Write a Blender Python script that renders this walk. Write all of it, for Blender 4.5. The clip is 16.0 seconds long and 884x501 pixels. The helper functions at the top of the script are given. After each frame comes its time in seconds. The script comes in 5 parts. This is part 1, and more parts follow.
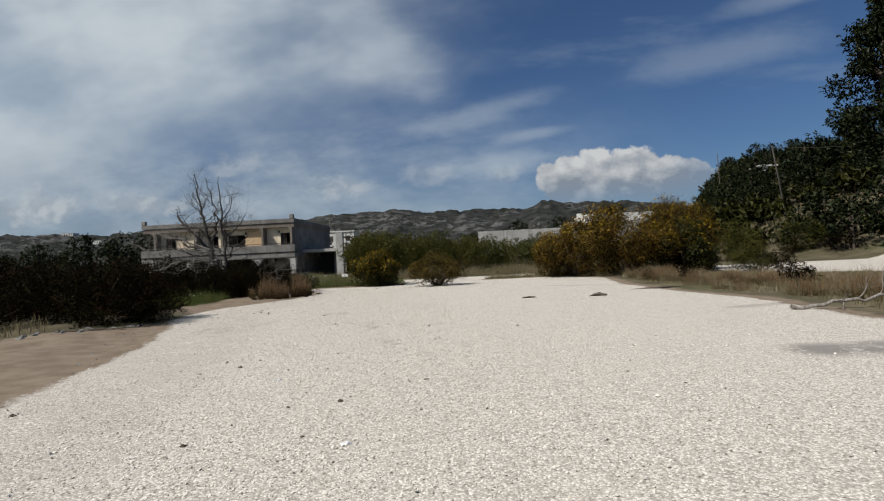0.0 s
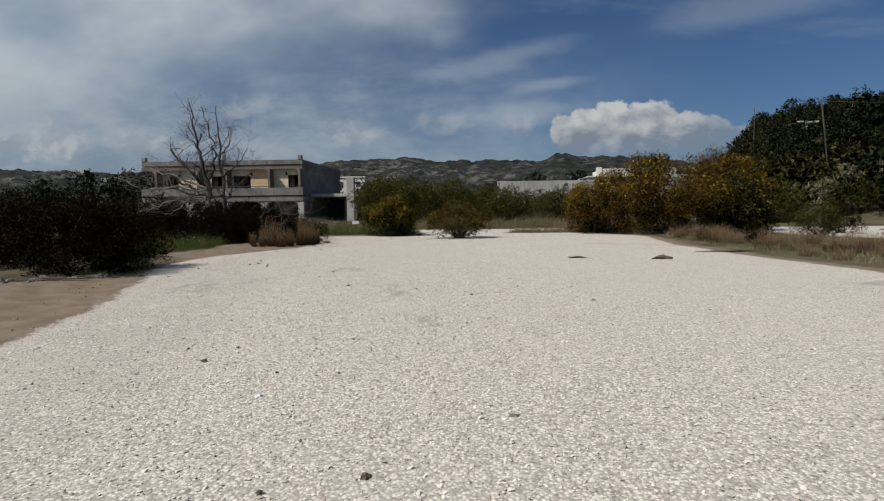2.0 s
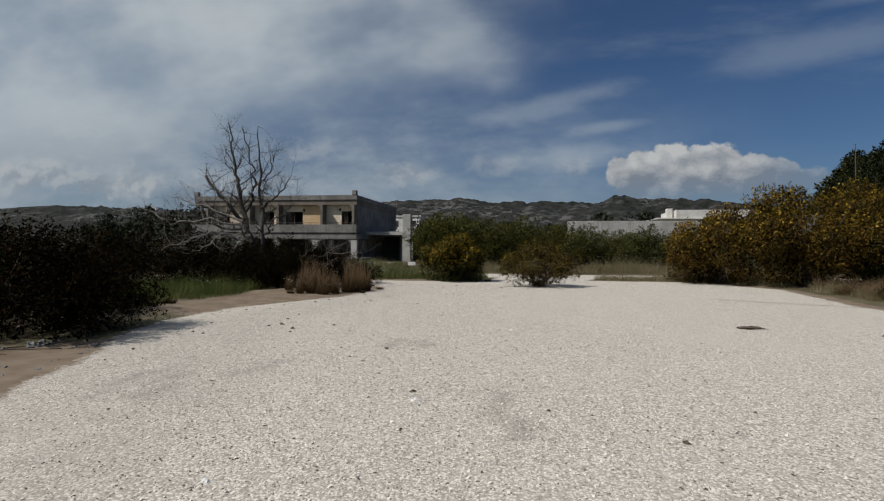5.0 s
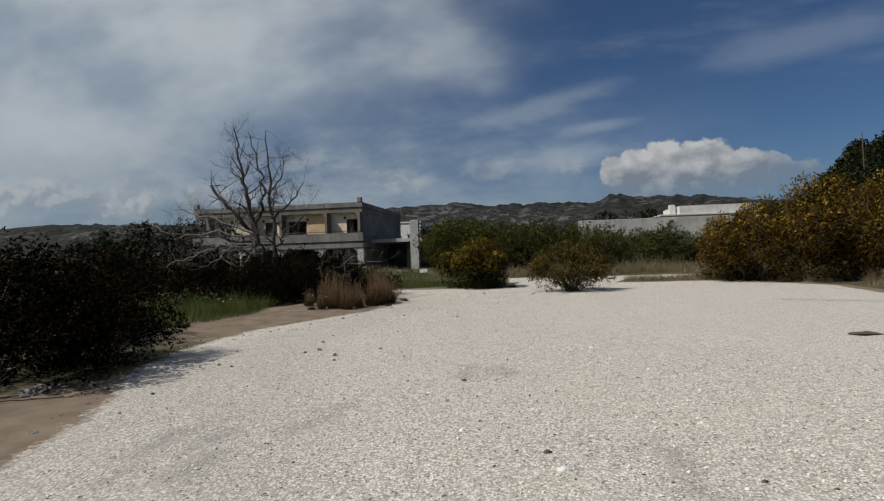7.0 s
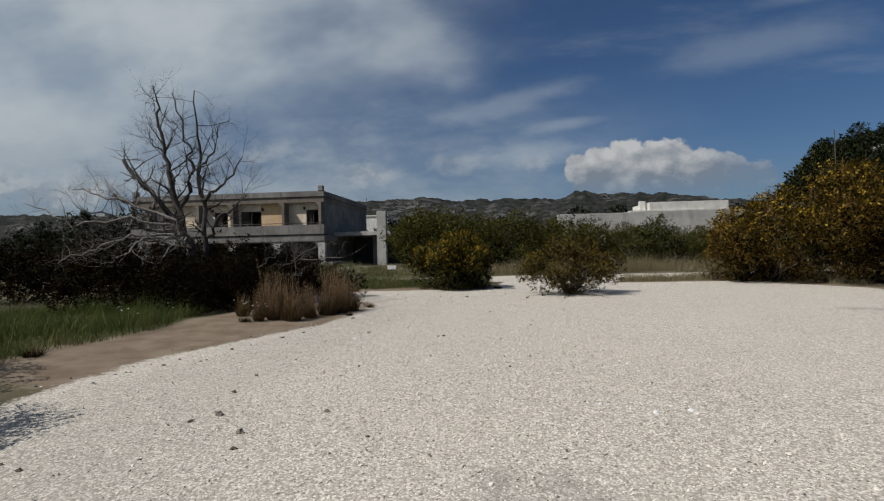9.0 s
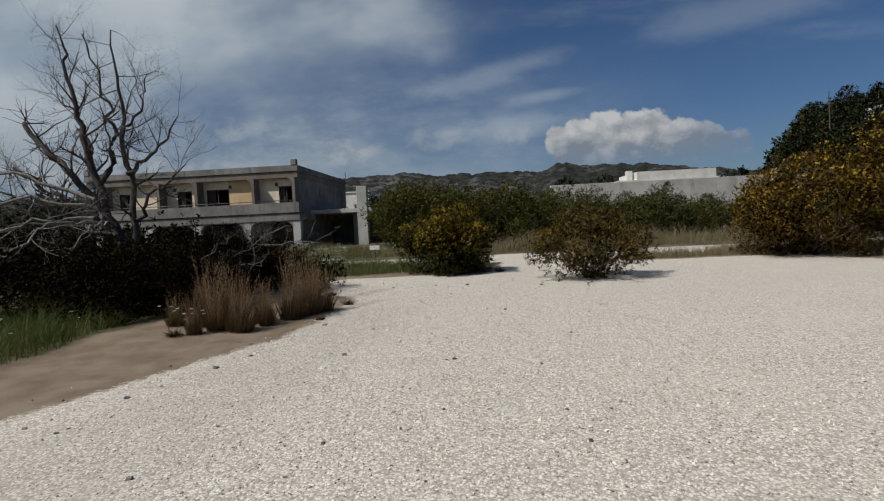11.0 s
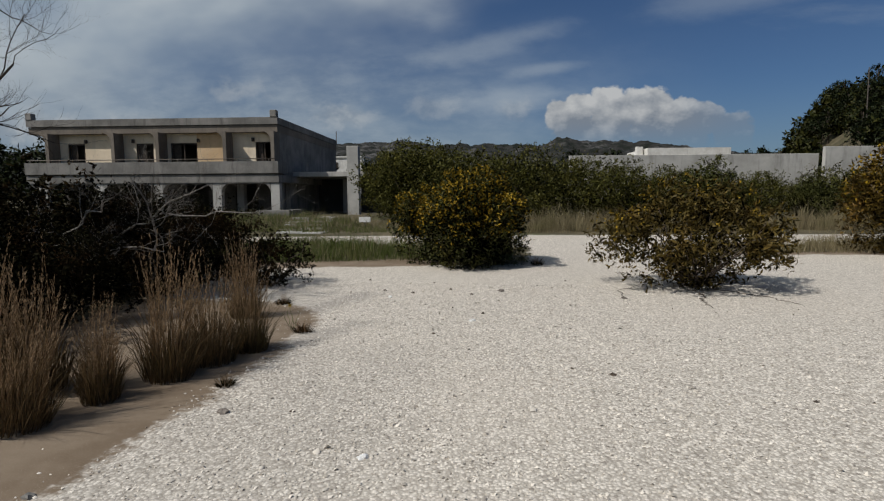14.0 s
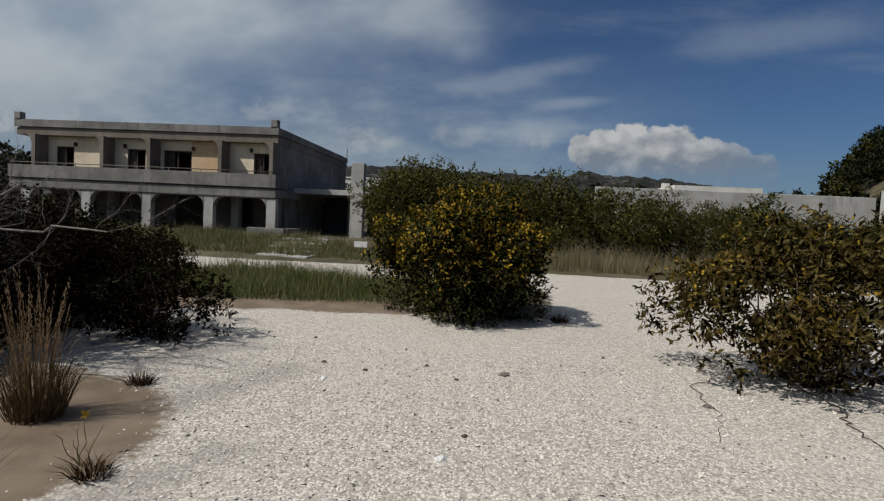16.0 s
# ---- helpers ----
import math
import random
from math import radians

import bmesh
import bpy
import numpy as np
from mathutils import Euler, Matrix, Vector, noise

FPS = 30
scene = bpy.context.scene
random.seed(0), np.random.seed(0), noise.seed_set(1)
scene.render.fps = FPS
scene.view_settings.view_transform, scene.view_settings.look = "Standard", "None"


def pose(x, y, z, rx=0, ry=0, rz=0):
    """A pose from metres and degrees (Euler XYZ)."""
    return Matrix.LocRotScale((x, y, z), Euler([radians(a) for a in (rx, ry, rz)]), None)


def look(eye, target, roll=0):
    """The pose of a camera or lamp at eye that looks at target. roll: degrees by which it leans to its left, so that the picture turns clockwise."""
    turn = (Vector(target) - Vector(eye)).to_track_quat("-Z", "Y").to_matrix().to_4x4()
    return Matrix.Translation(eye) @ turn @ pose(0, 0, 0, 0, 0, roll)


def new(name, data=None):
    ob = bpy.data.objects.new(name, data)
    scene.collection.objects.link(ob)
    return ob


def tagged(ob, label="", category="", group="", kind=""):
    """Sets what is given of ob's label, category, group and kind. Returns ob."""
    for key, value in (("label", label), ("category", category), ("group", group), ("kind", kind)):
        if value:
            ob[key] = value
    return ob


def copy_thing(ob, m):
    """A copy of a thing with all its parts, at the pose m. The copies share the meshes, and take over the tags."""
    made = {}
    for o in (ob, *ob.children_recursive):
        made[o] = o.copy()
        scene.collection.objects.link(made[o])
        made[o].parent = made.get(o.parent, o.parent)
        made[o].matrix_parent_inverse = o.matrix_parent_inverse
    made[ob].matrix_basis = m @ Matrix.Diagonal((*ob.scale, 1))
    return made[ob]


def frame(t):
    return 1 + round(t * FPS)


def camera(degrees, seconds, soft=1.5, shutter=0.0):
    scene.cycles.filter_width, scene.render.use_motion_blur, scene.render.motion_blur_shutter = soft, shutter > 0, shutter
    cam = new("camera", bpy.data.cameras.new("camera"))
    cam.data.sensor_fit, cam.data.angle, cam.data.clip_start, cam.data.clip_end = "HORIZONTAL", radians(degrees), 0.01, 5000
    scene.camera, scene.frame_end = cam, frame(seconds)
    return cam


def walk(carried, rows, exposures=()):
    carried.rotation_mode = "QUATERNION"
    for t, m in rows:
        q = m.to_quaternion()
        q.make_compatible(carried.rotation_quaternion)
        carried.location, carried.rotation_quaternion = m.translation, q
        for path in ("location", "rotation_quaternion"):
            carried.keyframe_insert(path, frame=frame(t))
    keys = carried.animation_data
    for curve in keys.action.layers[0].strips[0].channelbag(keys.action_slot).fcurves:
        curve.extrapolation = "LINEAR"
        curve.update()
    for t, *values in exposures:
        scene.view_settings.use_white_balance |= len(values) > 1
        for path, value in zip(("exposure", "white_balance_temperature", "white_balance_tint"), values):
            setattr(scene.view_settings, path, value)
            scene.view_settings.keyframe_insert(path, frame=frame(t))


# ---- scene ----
cam = camera(80.0, 16.0, soft=1.2)
PATH = [
    (0, (1.119, -0.014, 1.42), (1.018, 1.983, 1.453), -2.7),
    (0.5, (0.919, 0.743, 1.385), (0.828, 2.74, 1.39), -2.4),
    (1, (0.695, 1.663, 1.353), (0.59, 3.66, 1.289), -1.7),
    (1.5, (0.5, 2.262, 1.384), (0.376, 4.252, 1.22), -1.5),
    (2, (0.313, 2.787, 1.382), (0.174, 4.776, 1.228), -0.6),
    (2.5, (0.099, 3.39, 1.395), (-0.05, 5.382, 1.294), 0.1),
    (3, (-0.048, 4.075, 1.408), (-0.229, 6.066, 1.356), 0.6),
    (3.5, (-0.221, 4.899, 1.387), (-0.436, 6.887, 1.344), 1.2),
    (4, (-0.373, 5.71, 1.38), (-0.636, 7.691, 1.302), 1.2),
    (4.5, (-0.61, 6.393, 1.364), (-0.912, 8.37, 1.332), 1.0),
    (4.7, (-0.736, 6.739, 1.38), (-1.057, 8.713, 1.373), 0.9),
    (7, (-2.181, 8.362, 1.459), (-2.506, 10.336, 1.478), -1.7),
    (7.5, (-2.353, 8.963, 1.435), (-2.613, 10.944, 1.519), -1.0),
    (8, (-2.543, 9.925, 1.455), (-2.773, 11.911, 1.516), -1.2),
    (8.5, (-2.746, 10.919, 1.468), (-2.968, 12.906, 1.499), -1.3),
    (9, (-2.992, 11.785, 1.466), (-3.191, 13.775, 1.463), -1.3),
    (11.3, (-3.672, 15.113, 1.56), (-3.795, 17.106, 1.459), -2.9),
    (11.5, (-3.761, 15.41, 1.556), (-3.866, 17.405, 1.476), -2.8),
    (12, (-3.967, 16.239, 1.584), (-4.028, 18.238, 1.528), -2.4),
    (12.5, (-4.096, 17.095, 1.573), (-4.14, 19.094, 1.508), -2.0),
    (13, (-4.19, 18.017, 1.586), (-4.253, 20.012, 1.466), -1.5),
    (13.5, (-4.261, 18.781, 1.553), (-4.349, 20.771, 1.376), -1.2),
    (14, (-4.329, 19.541, 1.542), (-4.445, 21.526, 1.333), -0.3),
    (14.5, (-4.392, 20.213, 1.527), (-4.526, 22.199, 1.33), 1.0),
    (15, (-4.351, 20.958, 1.521), (-4.522, 22.945, 1.373), 2.1),
    (15.5, (-4.282, 21.663, 1.511), (-4.463, 23.653, 1.43), 3.2),
    (16, (-4.081, 22.596, 1.539), (-4.263, 24.585, 1.428), 2.8),
]
EXPOSURES = [(0, -0.12), (1, -0.16), (2.5, -0.37), (4.5, -0.43), (7, -0.44), (9, -0.40), (16, -0.43)]
walk(cam, [(t, look(eye, target, roll)) for t, eye, target, roll in PATH], EXPOSURES)

# ---- world, sun, exposure ----
SUN_DIR = Vector((-0.53, -0.35, 0.77)).normalized()
SUN_EL = math.asin(SUN_DIR.z)
SUN_AZ = math.atan2(SUN_DIR.x, SUN_DIR.y)

sun_data = bpy.data.lights.new("sun", "SUN")
sun_data.energy, sun_data.angle, sun_data.color = 4.75, radians(0.55), (1.0, 0.968, 0.93)
sun = new("sun", sun_data)
sun.matrix_world = look(SUN_DIR * 60, (0, 0, 0))


class Nodes:
    """Short hand for node trees."""

    def __init__(self, tree):
        self.tree = tree
        self.tree.nodes.clear()

    def add(self, kind, props=None, **ins):
        n = self.tree.nodes.new(kind)
        for k, v in (props or {}).items():
            setattr(n, k, v)
        for k, v in ins.items():
            self.plug(n, k.replace("_", " "), v)
        return n

    def plug(self, n, key, v):
        sock = n.inputs[int(key)] if key.isdigit() else n.inputs[key]
        if isinstance(v, bpy.types.NodeSocket):
            self.tree.links.new(v, sock)
        else:
            sock.default_value = v

    def math(self, op, a, b=0.0, c=0.0, clamp=False):
        n = self.tree.nodes.new("ShaderNodeMath")
        n.operation, n.use_clamp = op, clamp
        for i, v in enumerate((a, b, c)):
            self.plug(n, str(i), v)
        return n.outputs[0]

    def mix(self, f, a, b, mode="MIX"):
        n = self.tree.nodes.new("ShaderNodeMix")
        n.data_type, n.blend_type = "RGBA", mode
        self.plug(n, "0", f)
        self.plug(n, "6", a)
        self.plug(n, "7", b)
        return n.outputs[2]

    def noise(self, vec, scale, detail=4.0, rough=0.55):
        n = self.tree.nodes.new("ShaderNodeTexNoise")
        if vec is not None:
            self.plug(n, "Vector", vec)
        self.plug(n, "Scale", scale)
        self.plug(n, "Detail", detail)
        self.plug(n, "Roughness", rough)
        return n.outputs[0]

    def ramp(self, f, lo, hi):
        n = self.tree.nodes.new("ShaderNodeMapRange")
        n.interpolation_type = "SMOOTHSTEP"
        self.plug(n, "0", f)
        self.plug(n, "1", lo)
        self.plug(n, "2", hi)
        return n.outputs[0]


def rgb(r, g, b):
    return (r, g, b, 1.0)


def build_world():
    world = bpy.data.worlds.new("sky")
    world.use_nodes = True
    scene.world = world
    t = Nodes(world.node_tree)
    sky = t.add("ShaderNodeTexSky", {"sky_type": "NISHITA", "sun_disc": False, "sun_elevation": SUN_EL,
                                     "sun_rotation": SUN_AZ, "air_density": 1.0, "dust_density": 0.6, "ozone_density": 3.0})
    where = t.add("ShaderNodeTexCoord").outputs["Generated"]
    x, y, z = t.add("ShaderNodeSeparateXYZ", Vector=where).outputs
    ahead = t.math("MAXIMUM", y, 0.12)
    a, e = t.math("DIVIDE", x, ahead), t.math("DIVIDE", z, ahead)
    north = t.ramp(y, 0.05, 0.3)

    def sheet(sx, sy, turn=0.0, shift=0.0):
        flat = t.add("ShaderNodeCombineXYZ", X=a, Y=e, Z=shift).outputs[0]
        return t.add("ShaderNodeMapping", Vector=flat, Scale=(sx, sy, 1.0), Rotation=(0, 0, radians(turn))).outputs[0]

    def spot(ca, ce, ra, re, slope=0.0):
        """1 in the middle of a slanted oval, 0 at its rim and less outside."""
        da = t.math("SUBTRACT", a, ca)
        de = t.math("SUBTRACT", t.math("SUBTRACT", e, ce), t.math("MULTIPLY", da, slope))
        da, de = t.math("DIVIDE", da, ra), t.math("DIVIDE", de, re)
        return t.math("SUBTRACT", 1.0, t.math("SQRT", t.math("ADD", t.math("MULTIPLY", da, da), t.math("MULTIPLY", de, de))))

    broad = t.noise(sheet(2.6, 4.6, -12), 1.0, 4.0, 0.5)
    fine = t.noise(sheet(7.0, 17.0, -14, 0.7), 1.0, 7.0, 0.6)
    puff = t.noise(sheet(1.0, 1.35, 0, 0.3), 17.0, 6.0, 0.55)
    # thin white veil over the north west, its rim running down to the west
    rim = t.math("MULTIPLY", t.math("SUBTRACT", t.math("MINIMUM", t.math("MULTIPLY", t.math("SUBTRACT", e, 0.36), 3.2), 0.0), t.math("ADD", a, 0.11)), 1.0)
    rim = t.math("ADD", rim, t.math("MULTIPLY", t.math("SUBTRACT", broad, 0.5), 0.62))
    veil = t.math("MULTIPLY", t.ramp(rim, -0.30, 0.40), t.math("ADD", 0.62, t.math("MULTIPLY", t.ramp(broad, 0.3, 0.66), 0.34)))
    # broken grey haze below it, thinning eastwards
    low = t.math("MULTIPLY", t.ramp(e, 0.36, 0.16), t.ramp(a, 0.5, -0.35))
    low = t.math("MULTIPLY", low, t.math("ADD", 0.34, t.math("MULTIPLY", t.ramp(t.math("ADD", t.math("MULTIPLY", fine, 0.4), t.math("MULTIPLY", broad, 0.6)), 0.36, 0.64), 0.42)))
    # single wisps
    wisp = t.math("MULTIPLY", t.ramp(t.noise(sheet(2.2, 9.0, -16, 1.9), 1.0, 6.0, 0.6), 0.52, 0.78), 0.18)
    for ca, ce, ra, re, slope, much in ((0.0, 0.265, 0.21, 0.032, 0.22, 0.30), (0.135, 0.228, 0.09, 0.016, 0.10, 0.30), (0.50, 0.36, 0.26, 0.055, 0.16, 0.24),
                                        (0.06, 0.172, 0.18, 0.030, 0.05, 0.40), (0.66, 0.47, 0.26, 0.030, 0.22, 0.25), (-0.16, 0.43, 0.16, 0.10, -0.6, 0.45)):
        body = t.math("ADD", spot(ca, ce, ra, re, slope), t.math("MULTIPLY", t.math("SUBTRACT", fine, 0.5), 1.0))
        wisp = t.math("MAXIMUM", wisp, t.math("MULTIPLY", t.ramp(body, 0.0, 0.85), much))
    # small fair-weather puffs along the horizon
    small = 0.0
    for ca, ce, ra, re, much in ((-0.445, 0.200, 0.075, 0.030, 0.35), (-0.075, 0.162, 0.070, 0.026, 0.26), (0.085, 0.160, 0.045, 0.026, 0.32), (-0.86, 0.14, 0.17, 0.040, 0.5),
                                 (-0.62, 0.135, 0.14, 0.032, 0.42), (-0.25, 0.150, 0.10, 0.028, 0.40), (-1.1, 0.16, 0.2, 0.05, 0.5)):
        body = t.math("ADD", spot(ca, ce, ra, re), t.math("MULTIPLY", t.math("SUBTRACT", puff, 0.5), 2.0))
        small = t.math("MAXIMUM", small, t.math("MULTIPLY", t.ramp(body, 0.05, 0.75), much))
    # cumulus bank in the north east: lobes with a sharp lit rim and a soft grey base
    heap = -9.0
    for ca, ce, r in ((0.165, 0.142, 0.038), (0.198, 0.160, 0.036), (0.242, 0.166, 0.038), (0.288, 0.152, 0.040), (0.332, 0.157, 0.040), (0.378, 0.142, 0.040), (0.425, 0.138, 0.038),
                      (0.19, 0.120, 0.048), (0.25, 0.122, 0.055), (0.33, 0.118, 0.055), (0.40, 0.115, 0.05), (0.465, 0.112, 0.045)):
        heap = t.math("MAXIMUM", heap, spot(ca, ce, r, r * 0.86))
    heap = t.math("ADD", heap, t.math("MULTIPLY", t.math("SUBTRACT", puff, 0.5), 1.5))
    soft = t.ramp(e, 0.07, 0.145)
    edge = t.math("MULTIPLY", t.ramp(heap, 0.02, 0.22), t.math("MULTIPLY", soft, t.math("SUBTRACT", 1.0, t.math("MULTIPLY", t.ramp(a, 0.34, 0.5), 0.45))))
    aside = t.add("ShaderNodeVectorMath", {"operation": "ADD"}, **{"0": sheet(1.0, 1.35, 0, 0.3), "1": (-0.016, 0.022, 0.0)}).outputs[0]
    relief = t.math("SUBTRACT", puff, t.noise(aside, 17.0, 6.0, 0.55))
    lit = t.math("ADD", t.math("MULTIPLY", relief, 2.4), t.math("SUBTRACT", t.ramp(e, 0.095, 0.205), t.math("MULTIPLY", t.ramp(a, 0.25, 0.5), 0.25)), clamp=True)
    heap_col = t.mix(lit, rgb(5.0, 5.7, 6.7), rgb(13.0, 13.2, 13.2))
    puff_col = t.mix(t.ramp(t.math("ADD", e, t.math("MULTIPLY", relief, 0.4)), 0.11, 0.20), rgb(6.3, 7.1, 8.1), rgb(11.5, 12.0, 12.2))
    veil_col = t.mix(t.ramp(broad, 0.3, 0.7), rgb(9.2, 10.9, 12.2), rgb(12.4, 13.6, 14.3))
    low_col = t.mix(t.ramp(fine, 0.35, 0.65), rgb(6.0, 7.2, 8.6), rgb(8.6, 9.9, 11.0))
    haze = t.ramp(e, 0.22, 0.0)
    col = t.mix(t.math("MULTIPLY", haze, 0.5), t.mix(1.0, sky.outputs[0], rgb(0.76, 0.99, 1.28), "MULTIPLY"), rgb(4.0, 5.6, 7.6))
    col = t.mix(t.math("MULTIPLY", veil, 0.95), col, veil_col)
    col = t.mix(low, col, low_col)
    col = t.mix(wisp, col, rgb(9.8, 11.2, 12.4))
    col = t.mix(t.math("MULTIPLY", small, north), col, puff_col)
    col = t.mix(t.math("MULTIPLY", t.math("MULTIPLY", edge, north), 0.93), col, heap_col)
    bg = t.add("ShaderNodeBackground", Color=col, Strength=0.050)
    out = t.add("ShaderNodeOutputWorld")
    t.tree.links.new(bg.outputs[0], out.inputs[0])


build_world()


# ---- materials ----
def material(name, make):
    m = bpy.data.materials.new(name)
    m.use_nodes = True
    t = Nodes(m.node_tree)
    out = t.add("ShaderNodeOutputMaterial")
    t.tree.links.new(make(t), out.inputs[0])
    return m


def bump(t, height, strength, dist):
    return t.add("ShaderNodeBump", Height=height, Strength=strength, Distance=dist).outputs[0]


def principled(t, colour, rough=0.85, normal=None, spec=0.3):
    n = t.add("ShaderNodeBsdfPrincipled", Roughness=rough, Specular_IOR_Level=spec)
    t.plug(n, "Base Color", colour)
    if normal is not None:
        t.plug(n, "Normal", normal)
    return n.outputs[0]


def place(t):
    return t.add("ShaderNodeNewGeometry").outputs["Position"]


def island(t):
    return t.add("ShaderNodeNewGeometry").outputs["Random Per Island"]


def leaf_material(name, dark, mid, bright, through_light=0.22, rough=0.5, spec=0.12):
    def make(t):
        r = island(t)
        patch = t.noise(place(t), 1.4, 3.0)
        c = t.mix(t.math("ADD", t.math("MULTIPLY", r, 0.5), t.math("MULTIPLY", t.ramp(t.noise(place(t), 4.5, 2.0), 0.35, 0.65), 0.5)), dark, mid)
        c = t.mix(t.math("MULTIPLY", t.ramp(patch, 0.45, 0.7), 0.6), c, bright)
        top = principled(t, c, rough, spec=spec)
        back = t.add("ShaderNodeBsdfTranslucent", Color=c).outputs[0]
        mixed = t.add("ShaderNodeMixShader", Fac=through_light)
        t.tree.links.new(top, mixed.inputs[1])
        t.tree.links.new(back, mixed.inputs[2])
        return mixed.outputs[0]
    return material(name, make)


def make_ground(t):
    p = place(t)
    gravel = t.add("ShaderNodeAttribute", {"attribute_name": "gravel"}).outputs["Fac"]
    sand = t.add("ShaderNodeAttribute", {"attribute_name": "sand"}).outputs["Fac"]
    edge = t.noise(p, 1.7, 6.0, 0.65)
    fine = t.noise(p, 14.0, 4.0, 0.6)
    wob = t.math("ADD", t.math("MULTIPLY", t.math("SUBTRACT", edge, 0.5), 0.75), t.math("MULTIPLY", t.math("SUBTRACT", fine, 0.5), 0.5))
    g = t.ramp(t.math("ADD", gravel, wob), 0.40, 0.60)
    s = t.ramp(t.math("ADD", sand, wob), 0.38, 0.62)
    cells = t.add("ShaderNodeTexVoronoi", Vector=p, Scale=50.0)
    tint = t.add("ShaderNodeSeparateColor", Color=cells.outputs["Color"]).outputs[0]
    stone = t.mix(tint, rgb(0.40, 0.363, 0.308), rgb(0.82, 0.757, 0.66))
    gap = t.ramp(cells.outputs["Distance"], 0.38, 0.62)
    stone = t.mix(t.math("MULTIPLY", gap, 0.50), stone, rgb(0.23, 0.20, 0.16))
    odd = t.ramp(t.add("ShaderNodeSeparateColor", Color=cells.outputs["Color"]).outputs[1], 0.95, 0.96)
    stone = t.mix(t.math("MULTIPLY", odd, 0.6), stone, rgb(0.17, 0.145, 0.12))
    worn = t.ramp(t.noise(p, 0.35, 5.0, 0.6), 0.46, 0.72)
    stone = t.mix(t.math("MULTIPLY", worn, 0.30), stone, rgb(0.56, 0.50, 0.42))
    wear_dark = t.add("ShaderNodeAttribute", {"attribute_name": "wear_dark"}).outputs["Fac"]
    wear_dark = t.math("MULTIPLY", wear_dark, t.ramp(t.math("ADD", t.math("MULTIPLY", fine, 0.5), edge), 0.5, 0.78))
    stone = t.mix(t.math("MULTIPLY", wear_dark, 0.68), stone, rgb(0.235, 0.215, 0.19))
    grains = t.noise(p, 160.0, 2.0)
    soil_sand = t.mix(t.ramp(t.noise(p, 2.2, 5.0), 0.3, 0.7), rgb(0.150, 0.109, 0.072), rgb(0.225, 0.175, 0.124))
    soil_sand = t.mix(t.math("MULTIPLY", t.ramp(grains, 0.55, 0.75), 0.35), soil_sand, rgb(0.46, 0.40, 0.32))
    earth = t.mix(t.ramp(t.noise(p, 0.6, 6.0), 0.35, 0.68), rgb(0.065, 0.056, 0.031), rgb(0.135, 0.112, 0.068))
    earth = t.mix(t.math("MULTIPLY", t.ramp(t.noise(p, 0.17, 4.0), 0.5, 0.7), 0.55), earth, rgb(0.075, 0.085, 0.03))
    c = t.mix(s, earth, soil_sand)
    c = t.mix(g, c, stone)
    h = t.math("ADD", t.math("MULTIPLY", t.math("MULTIPLY", cells.outputs["Distance"], -1.0), g), t.math("MULTIPLY", grains, 0.25))
    return principled(t, c, 0.92, bump(t, h, 0.45, 0.009), 0.2)


def make_stone(t):
    r = island(t)
    c = t.mix(t.ramp(r, 0.0, 1.0), rgb(0.41, 0.37, 0.312), rgb(0.75, 0.69, 0.60))
    c = t.mix(t.math("MULTIPLY", t.ramp(t.math("FRACT", t.math("MULTIPLY", r, 17.3)), 0.93, 0.97), 0.6), c, rgb(0.20, 0.17, 0.14))
    return principled(t, c, 0.85, bump(t, t.noise(place(t), 240.0, 2.0), 0.3, 0.002), 0.25)


def make_concrete(dark, light, streak):
    def make(t):
        p = place(t)
        c = t.mix(t.ramp(t.noise(p, 0.8, 6.0, 0.65), 0.32, 0.7), dark, light)
        run = t.add("ShaderNodeMapping", Vector=p, Scale=(2.6, 2.6, 0.28)).outputs[0]
        c = t.mix(t.math("MULTIPLY", t.ramp(t.noise(run, 1.3, 5.0, 0.65), 0.5, 0.72), streak), c, rgb(0.06, 0.056, 0.05))
        grain = t.noise(p, 22.0, 5.0)
        c = t.mix(t.math("MULTIPLY", grain, 0.16), c, rgb(0.5, 0.48, 0.44))
        return principled(t, c, 0.9, bump(t, grain, 0.35, 0.01), 0.2)
    return make


def make_plain(c0, c1, scale=3.0, rough=0.8, rel=0.2):
    def make(t):
        n = t.noise(place(t), scale, 5.0, 0.6)
        return principled(t, t.mix(t.ramp(n, 0.3, 0.7), c0, c1), rough, bump(t, t.noise(place(t), scale * 9, 3.0), rel, 0.01))
    return make


def make_bark(c0, c1):
    def make(t):
        p = t.add("ShaderNodeMapping", Vector=place(t), Scale=(1, 1, 0.25)).outputs[0]
        n = t.noise(p, 26.0, 5.0, 0.6)
        return principled(t, t.mix(t.ramp(n, 0.32, 0.68), c0, c1), 0.92, bump(t, n, 0.6, 0.01))
    return make


def make_blade(c0, c1, c2):
    def make(t):
        c = t.mix(island(t), c0, c1)
        c = t.mix(t.math("MULTIPLY", t.ramp(t.noise(place(t), 0.9, 3.0), 0.45, 0.7), 0.7), c, c2)
        top = principled(t, c, 0.7, spec=0.2)
        back = t.add("ShaderNodeBsdfTranslucent", Color=c).outputs[0]
        mixed = t.add("ShaderNodeMixShader", Fac=0.25)
        t.tree.links.new(top, mixed.inputs[1])
        t.tree.links.new(back, mixed.inputs[2])
        return mixed.outputs[0]
    return make


